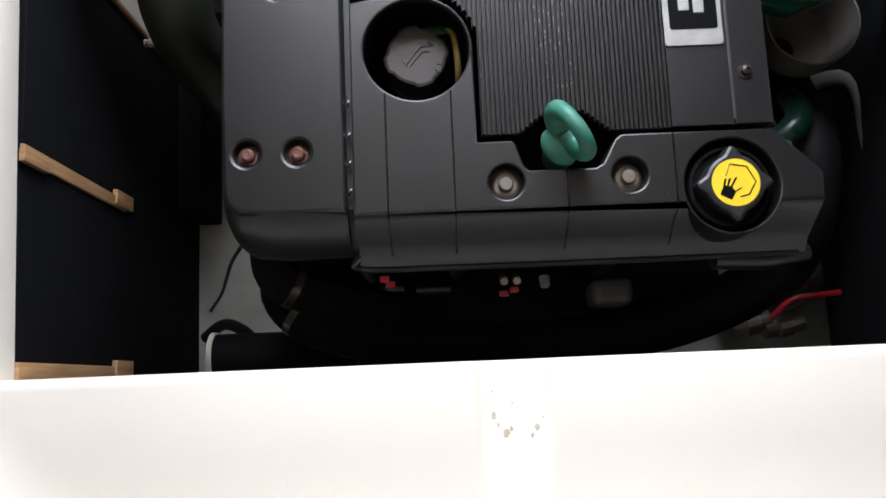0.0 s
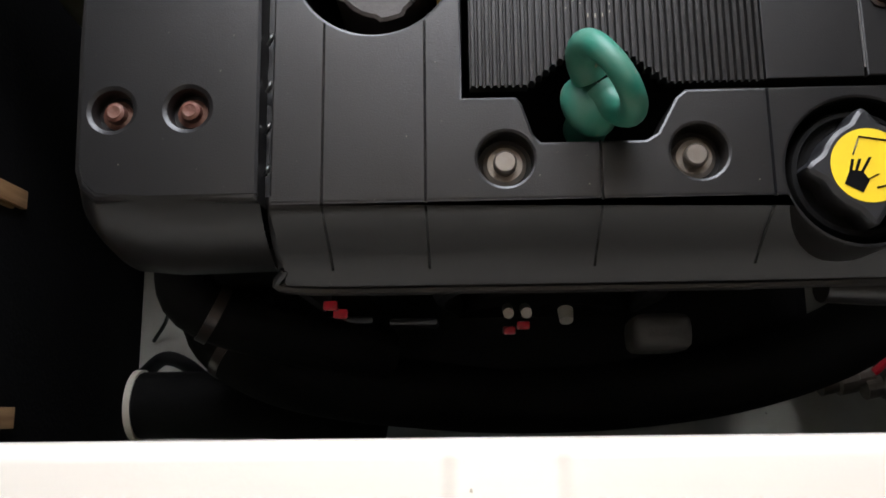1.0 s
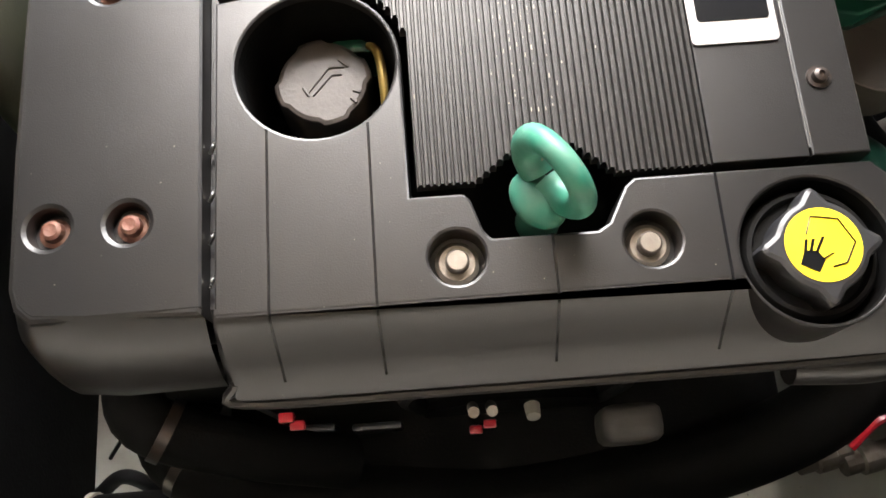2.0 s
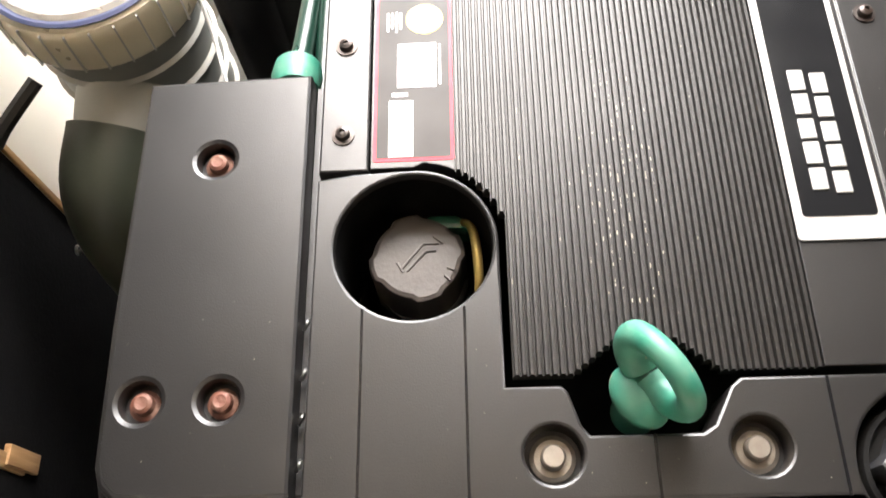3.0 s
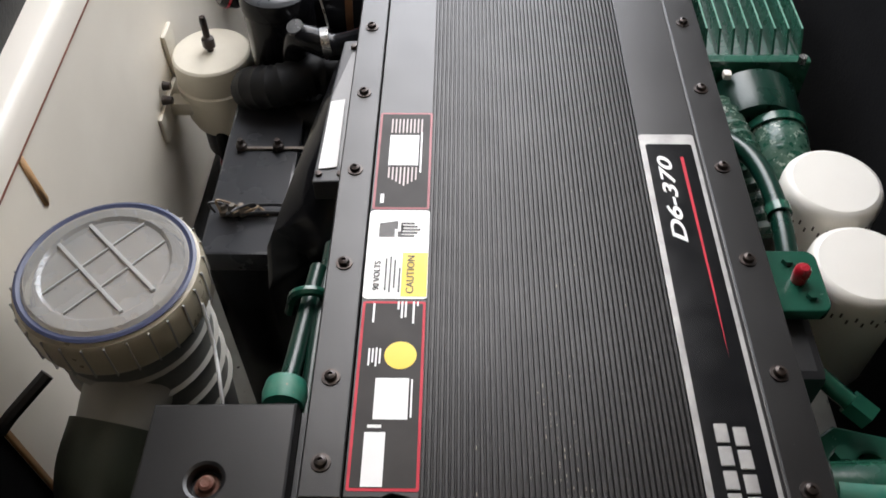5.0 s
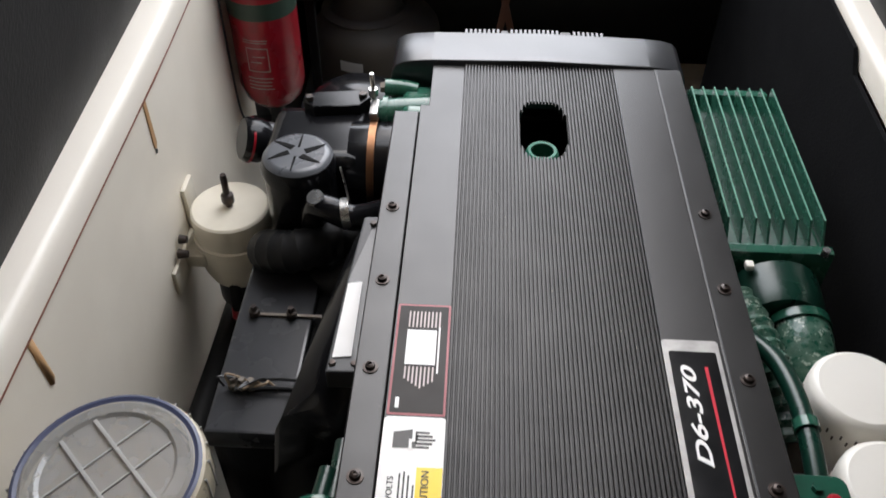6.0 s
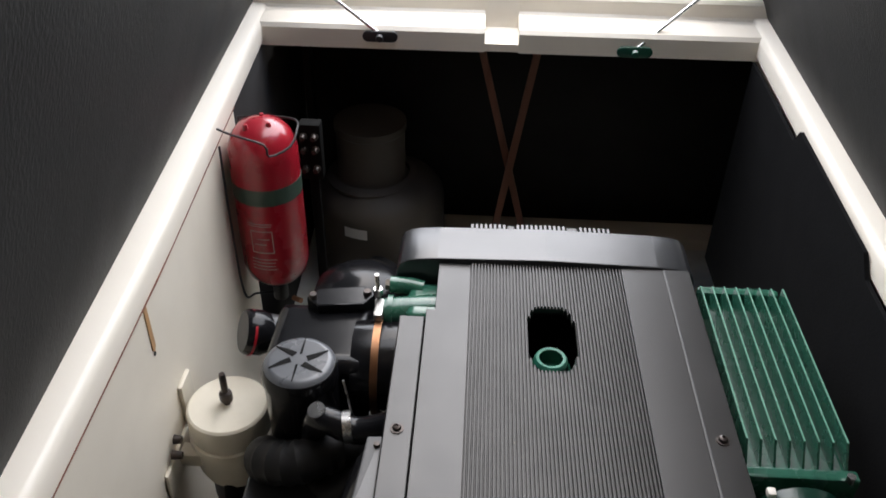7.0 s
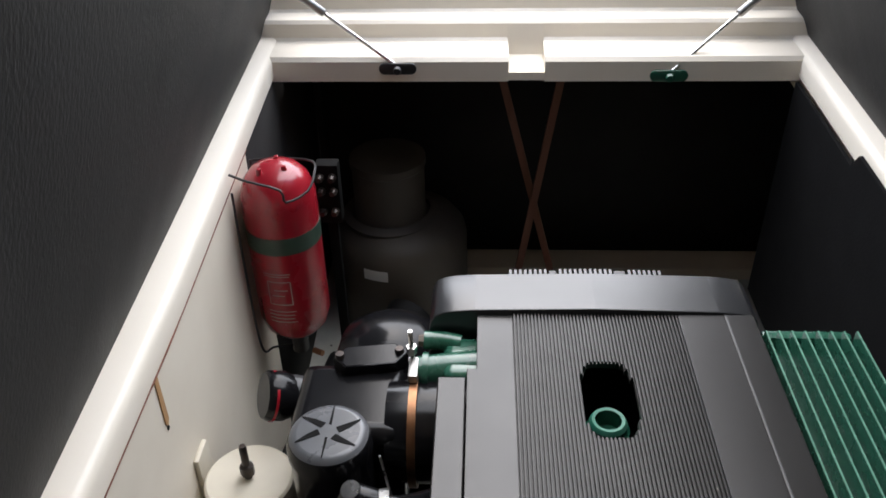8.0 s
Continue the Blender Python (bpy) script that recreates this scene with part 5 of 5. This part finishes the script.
spart("outlet_hose", tube([(-0.007, -0.108, 0.297), (-0.016, -0.160, 0.272), (-0.018, -0.185, 0.20), (-0.018, -0.190, 0.05), (-0.01, -0.18, -0.22)], 0.047, 20), DARKHOSE, "thick dark outlet hose")
spart("clamp_screw", tube([(-0.06, -0.185, 0.19), (-0.085, -0.185, 0.19)], 0.006, 8), STEEL, "hose clamp screw")
cable = tube([(0.098, -0.02, SX - 0.03), (0.108, -0.05, SX - 0.07), (0.118, -0.09, SX - 0.09), (0.122, -0.13, SX - 0.14)], 0.0022, 8)
spart("cable_tie", cable, CABLE, "thin white cable")
single("black_bracket", tube([(-0.440, 0.548, 0.60), (-0.425, 0.56, 0.615), (-0.395, 0.60, 0.63)], 0.008, 8), BLACK, "black bracket rod between wall and strainer", "bracket")

# black battery box beside the strainer
battery = thing("equipment_box", (-0.236, 0.95, 0.06), "black equipment box with wire terminals on its top", "box")
part("box_body", box(-0.055, 0.045, -0.125, 0.19, 0.0, 0.490, 0.006), GLOSSBLACK, battery, "black box")
part("box_lid", box(-0.058, 0.048, -0.130, 0.195, 0.470, 0.505, 0.004), BOXLID, battery, "flat black lid")
for y, bar_mat, what in ((-0.061, SCREW, "dark metal terminal bar"), (0.065, ZINC, "dull metal terminal bar")):
    part("terminal_bar", box(-0.030, 0.062, y - 0.0024, y + 0.0024, 0.505, 0.5095, 0.001), bar_mat, battery, what, smooth=False)
    for x in (-0.034, -0.022, -0.010) if bar_mat is SCREW else (-0.033, 0.020):
        part("terminal", turned([(0, 0.525), (0.004, 0.525), (0.005, 0.518), (0.008, 0.516), (0.008, 0.508), (0, 0.508)], 8, "Z", (x, y, 0)), ZINC if bar_mat is SCREW else SCREW, battery)
rnd = random.Random(21)
for k in range(6):
    x0 = -0.045 + 0.008 * k
    pts = [(x0, -0.066, 0.515), (x0 + rnd.uniform(-0.01, 0.02), -0.075 + rnd.uniform(-0.01, 0.02), 0.530 + rnd.uniform(-0.006, 0.006)), (x0 + 0.018, -0.058 + rnd.uniform(-0.006, 0.006), 0.520), (x0 + 0.030, -0.064, 0.509)]
    part("cable", tube(pts, 0.0017, 6), CABLETAN if k % 2 else BLACK, battery)
for y in (-0.054, -0.068):
    part("cable", tube([(-0.010, y, 0.513), (0.03, y + 0.002, 0.516), (0.075, y, 0.512), (0.10, y + 0.01, 0.49)], 0.0024, 6), BLACK, battery)

# white fuel prefilter on the wall
pre = thing("fuel_prefilter", (-0.362, 1.252, 0.362), "cream water separating prefilter on a wall bracket", "filter")
part("lid", turned([(0, 0.198), (0.060, 0.197), (0.0635, 0.194), (0.0645, 0.188), (0.0645, 0.150), (0.063, 0.148)], 44), CREAM, pre, "cream lid")
part("collar", turned([(0.063, 0.148), (0.067, 0.146), (0.067, 0.134), (0.063, 0.131), (0.062, 0.08), (0.055, 0.06), (0.0, 0.06)], 44), CREAM, pre, "cream body")
part("bowl", turned([(0.045, 0.06), (0.046, 0.0), (0.03, -0.02), (0, -0.02)], 28), GREYBODY, pre, "smoky bowl")
handle = part("tee_handle", turned([(0.0, 0.262), (0.0045, 0.262), (0.0055, 0.256), (0.0055, 0.225), (0.0095, 0.222), (0.0095, 0.206), (0.0055, 0.203), (0.0055, 0.198)], 14), SCREW, pre, "dark brown T-handle screw")
part("handle_fork", box(-0.010, 0.010, -0.004, 0.004, 0.205, 0.222, 0.002), SCREW, handle)
part("bracket_tab", box(-0.081, -0.073, 0.010, 0.055, 0.12, 0.215, 0.003), CREAM, pre)
bracket2 = part("wall_bracket", box(-0.081, -0.074, -0.10, 0.02, 0.085, 0.135, 0.003), CREAM, pre, "cream wall bracket")
part("bracket_arm", box(-0.078, -0.04, -0.05, -0.020, 0.100, 0.127, 0.006), CREAM, bracket2)
part("bracket_bolt", turned([(0, 0.016), (0.006, 0.016), (0.008, 0), (0, 0)], 10, "X", (-0.075, -0.068, 0.150)), SCREW, bracket2)
part("bracket_bolt", turned([(0, 0.012), (0.006, 0.012), (0.008, 0), (0, 0)], 10, "X", (-0.075, -0.050, 0.165)), SCREW, bracket2)
part("drain_hose", tube([(0.0, -0.045, 0.08), (0.0, -0.06, 0.02), (0.01, -0.08, -0.10), (0.01, -0.05, -0.27)], 0.011, 10), RUBBER, pre, "black fuel hose")
part("red_collar", turned([(0.0115, -0.01), (0.0135, -0.01), (0.0135, 0.006), (0.0115, 0.006)], 16, (0, -0.3, -1), (0.001, -0.063, 0.005)), RED, pre, "red hose collar")

# pipes along the foot of the wall
single("rubber_hose", tube([(-0.385, 0.70, 0.30), (-0.392, 0.90, 0.32), (-0.395, 1.15, 0.30), (-0.40, 1.5, 0.26), (-0.36, 1.9, 0.2)], 0.022, 12), RUBBER, "black hose along the cream wall", "hose")

# fire extinguisher in a wire bracket
ext = thing("fire_extinguisher", (-0.384, 1.70, 0.44), "red fire extinguisher hanging head down in a wire bracket", "fire extinguisher")
part("cylinder", turned([(0, 0.385), (0.02, 0.383), (0.042, 0.373), (0.056, 0.356), (0.0645, 0.33), (0.0655, 0.30), (0.0655, 0.075), (0.058, 0.047), (0.045, 0.032), (0.02, 0.027), (0, 0.027)], 44), RED, ext, "red steel cylinder")
part("band", turned([(0.0656, 0.270), (0.0661, 0.270), (0.0661, 0.236), (0.0656, 0.236)], 44), BANDGREEN, ext, "dark green band")
marks = bmesh.new()


def wrap_mark(a0, a1, z0, z1):
    n = 4
    vs = [[marks.verts.new((0.0662 * math.sin(radians(a)), -0.0662 * math.cos(radians(a)), z)) for a in np.linspace(a0, a1, n)] for z in (z0, z1)]
    for i in range(n - 1):
        marks.faces.new((vs[0][i], vs[0][i + 1], vs[1][i + 1], vs[1][i]))


rnd = random.Random(4)
for z in (0.195, 0.19, 0.112, 0.104, 0.096, 0.088):
    wrap_mark(-28, 12 + rnd.random() * 12, z, z + 0.0018)
for z0, z1, a0, a1 in ((0.178, 0.180, -24, 14), (0.128, 0.130, -24, 14), (0.130, 0.178, -24, -22.5), (0.130, 0.178, 12.5, 14), (0.16, 0.162, -14, 8), (0.148, 0.15, -18, 2)):
    wrap_mark(a0, a1, z0, z1)
tagged(part("print", marks, PINK, ext, "faded white instructions", smooth=False), kind="stuff")
for x, y in ((-0.02, -0.025), (0.02, -0.015), (0.0, 0.02)):
    part("boss", turned([(0, 0.387), (0.004, 0.386), (0.006, 0.376), (0.006, 0.36)], 10, "Z", (x, y, 0)), RED, ext)
part("valve", turned([(0, 0.03), (0.016, 0.03), (0.016, -0.03), (0, -0.03)], 16), BLACK, ext)
part("nozzle", turned([(0, 0), (0.006, 0), (0.006, 0.022), (0, 0.022)], 10, (0.8, -0.5, 0.1), (0.03, -0.02, -0.018)), BRASS, ext, "brass nozzle")
bracket3 = thing("wire_bracket", (-0.446, 1.70, 0.45), "black wire bracket holding the extinguisher on the wall", "bracket")
part("hoop", tube([(0.002, -0.06, 0.384), (0.03, -0.066, 0.376), (0.085, -0.070, 0.361), (0.092, -0.070, 0.338), (0.124, -0.042, 0.343), (0.130, 0.0, 0.356), (0.118, 0.045, 0.352), (0.07, 0.068, 0.345), (0.005, 0.068, 0.342)], 0.0022, 8, steps=3), BLACK, bracket3)
part("upright", tube([(0.002, -0.062, 0.350), (0.002, -0.066, 0.20), (0.006, -0.066, 0.02), (0.02, -0.03, -0.012), (0.06, 0, -0.03)], 0.0022, 8), BLACK, bracket3)
part("upright", tube([(0.002, 0.066, 0.344), (0.002, 0.066, 0.20), (0.006, 0.066, 0.02), (0.02, 0.03, -0.012), (0.06, 0, -0.03)], 0.0022, 8), BLACK, bracket3)

# terminal block by the extinguisher
term = thing("terminal_block", (-0.328, 1.86, 0.635), "dark bronze terminal block with two rows of studs", "terminal block")
part("base", box(-0.022, 0.022, -0.01, 0.02, -0.03, 0.10, 0.004), SHADEBLACK, term)
part("post", box(-0.010, 0.010, 0.0, 0.016, -0.575, -0.028, 0.002), SHADEBLACK, term)
for z in (0.0, 0.045, 0.075):
    for x in (-0.012, 0.011):
        part("stud", turned([(0, 0.024), (0.005, 0.024), (0.006, 0.014), (0.008, 0.012), (0.008, 0), (0, 0)], 8, (0, -1, 0.2), (x, -0.01, z)), SCREW, term)

# exhaust silencer
tank = thing("exhaust_silencer", (-0.238, 2.255, 0.06), "grey brown plastic exhaust silencer with a tall neck", "silencer")
part("drum", turned([(0, 0.0), (0.165, 0.0), (0.17, 0.02), (0.17, 0.255), (0.166, 0.275), (0.150, 0.298), (0.115, 0.318), (0.085, 0.325)], 44), TANK, tank, "grey brown drum")
part("neck", turned([(0.10, 0.315), (0.094, 0.325), (0.089, 0.335), (0.089, 0.455), (0.093, 0.460), (0.093, 0.478), (0.0, 0.478)], 36, "Z", (-0.022, 0, 0)), TANK, tank, "upright neck")
part("flange", turned([(0.115, 0.312), (0.12, 0.317), (0.12, 0.322), (0.10, 0.332)], 36, "Z", (-0.022, 0, 0)), TANK, tank)
sticker = bmesh.new()
vv = [[sticker.verts.new((0.1715 * math.sin(radians(a)), -0.1715 * math.cos(radians(a)), z)) for a in np.linspace(-27, -6, 4)] for z in (0.222, 0.252)]
for i in range(3):
    sticker.faces.new((vv[0][i], vv[0][i + 1], vv[1][i + 1], vv[1][i]))
part("sticker", sticker, WHITEMARK, tank, "pale sticker")

# added hose, its black stands in for shadow on the floor
single("dark_floor_hose", tube([(-0.20, 2.06, 0.20), (-0.27, 1.92, 0.16), (-0.315, 1.76, 0.15), (-0.30, 1.58, 0.20), (-0.24, 1.45, 0.30)], 0.062, 20), RUBBER, "thick black hose added to darken the shaded far floor", "hose")

# beam and battens at the far end
bm = prism_x([(2.41, 0.058), (2.41, 0.085), (2.414, 0.092), (2.422, 0.095), (2.49, 0.100), (2.49, 0.058)], -0.07, 0.76)
bm = turned([(0, 0), (0.030, 0), (0.030, 0.03), (0.02, 0.05), (0, 0.055)], 24, "X", (0.76, 2.445, 0.076), bm=bm)
single("cross_beam", bm, SHELF, "dull pale cross beam behind the engine", "beam")


def batten(x0, x1, label):
    one = bmesh.new()
    w = 0.0095
    q = [(x0 - w, 2.38, 0.061), (x0 + w, 2.38, 0.061), (x1 + w, 2.42, 0.72), (x1 - w, 2.42, 0.72)]
    lo = [one.verts.new(p) for p in q]
    hi = [one.verts.new((x, y - 0.012, z)) for x, y, z in q]
    one.faces.new(lo)
    one.faces.new(hi[::-1])
    for i in range(4):
        one.faces.new((lo[i], hi[i], hi[(i + 1) % 4], lo[(i + 1) % 4]))
    bmesh.ops.recalc_face_normals(one, faces=one.faces)
    return single("wooden_batten", one, BATTEN, label, "batten", "crossed battens", smooth=False)


batten(0.175, 0.005, "reddish brown batten leaning behind the engine")
shifted = batten(0.060, 0.165, "reddish brown batten crossing in front of another")
shifted.location.y = -0.03

# ball valves and pipes at the near corner
valves = thing("ball_valve", (0.50, 0.09, 0.30), "dull metal ball valves with red handles", "valve")
for dx, dy in ((-0.03, -0.015), (0.02, -0.02), (-0.045, 0.0)):
    part("valve_body", turned([(0, -0.03), (0.014, -0.03), (0.014, -0.012), (0.018, -0.01), (0.018, 0.01), (0.014, 0.012), (0.014, 0.03), (0, 0.03)], 14, (1, 0.2, 0), (dx, dy, 0)), ZINC, valves)
part("red_handle", tube([(-0.06, -0.01, 0.02), (-0.03, 0.03, 0.03), (0.0, 0.036, 0.03), (0.05, 0.038, 0.03)], 0.0038, 8), RED, valves, "red valve handle")
part("red_handle", tube([(-0.01, -0.01, 0.03), (0.02, 0.016, 0.045), (0.05, 0.02, 0.05), (0.10, 0.024, 0.05)], 0.0045, 8), RED, valves, "red valve handle")
part("stem", turned([(0, -0.24), (0.012, -0.24), (0.012, 0), (0, 0)], 12), SCREW, valves)
single("rubber_hose", tube([(0.525, 0.13, 0.06), (0.522, 0.16, 0.35), (0.518, 0.28, 0.47), (0.515, 0.40, 0.42), (0.515, 0.56, 0.30), (0.52, 0.66, 0.08)], 0.034, 16), RUBBER, "thick black hose standing beside the engine", "hose")
single("rubber_hose", tube([(0.62, 0.50, 0.06), (0.625, 0.40, 0.30), (0.62, 0.30, 0.35), (0.60, 0.20, 0.30), (0.585, 0.19, 0.08)], 0.012, 12), RUBBER, "thin black hose looping beside the engine", "hose")
single("pale_hose", tube([(0.612, 0.12, 0.06), (0.612, 0.15, 0.38), (0.610, 0.22, 0.45), (0.606, 0.32, 0.46), (0.602, 0.42, 0.42), (0.600, 0.48, 0.08)], 0.017, 14), CUPGREY, "dull tan hose beside the black hose", "hose")
funnel = thing("plastic_cup", (0.495, 0.452, 0.50), "dull pale plastic cup below the green fittings", "cup")
part("shell", turned([(0.018, -0.44), (0.02, -0.05), (0.04, -0.03), (0.058, 0.0), (0.062, 0.06), (0.060, 0.06), (0.05, 0.0)], 30), CUPGREY, funnel)
pipe = thing("bilge_pipe", (-0.36, 0.055, 0.06), "black corrugated bilge pipe with a pale end ring", "pipe")
part("pipe", tube([(0.0, 0.0, 0.20), (0.08, 0.0, 0.20), (0.17, -0.002, 0.20), (0.30, -0.02, 0.18)], 0.040, 18), SHADEBLACK, pipe)
part("end_ring", turned([(0.039, -0.004), (0.043, -0.004), (0.043, 0.004), (0.039, 0.004)], 26, "X", (0.0, 0, 0.20)), CREAM, pipe, "pale end ring")
part("saddle", box(0.04, 0.10, -0.03, 0.03, 0.0, 0.165, 0.004), BLACK, pipe)
single("wire_loop", tube([(-0.42, 0.10, 0.10), (-0.38, 0.12, 0.13), (-0.35, 0.11, 0.12), (-0.33, 0.085, 0.08), (-0.32, 0.07, 0.065)], 0.010, 10), RUBBER, "black cable loop on the floor", "cable")
single("thin_wire", tube([(-0.42, 0.15, 0.067), (-0.39, 0.18, 0.10), (-0.35, 0.215, 0.20), (-0.30, 0.22, 0.34)], 0.003, 8), BLACK, "thin black wire above the floor", "cable")
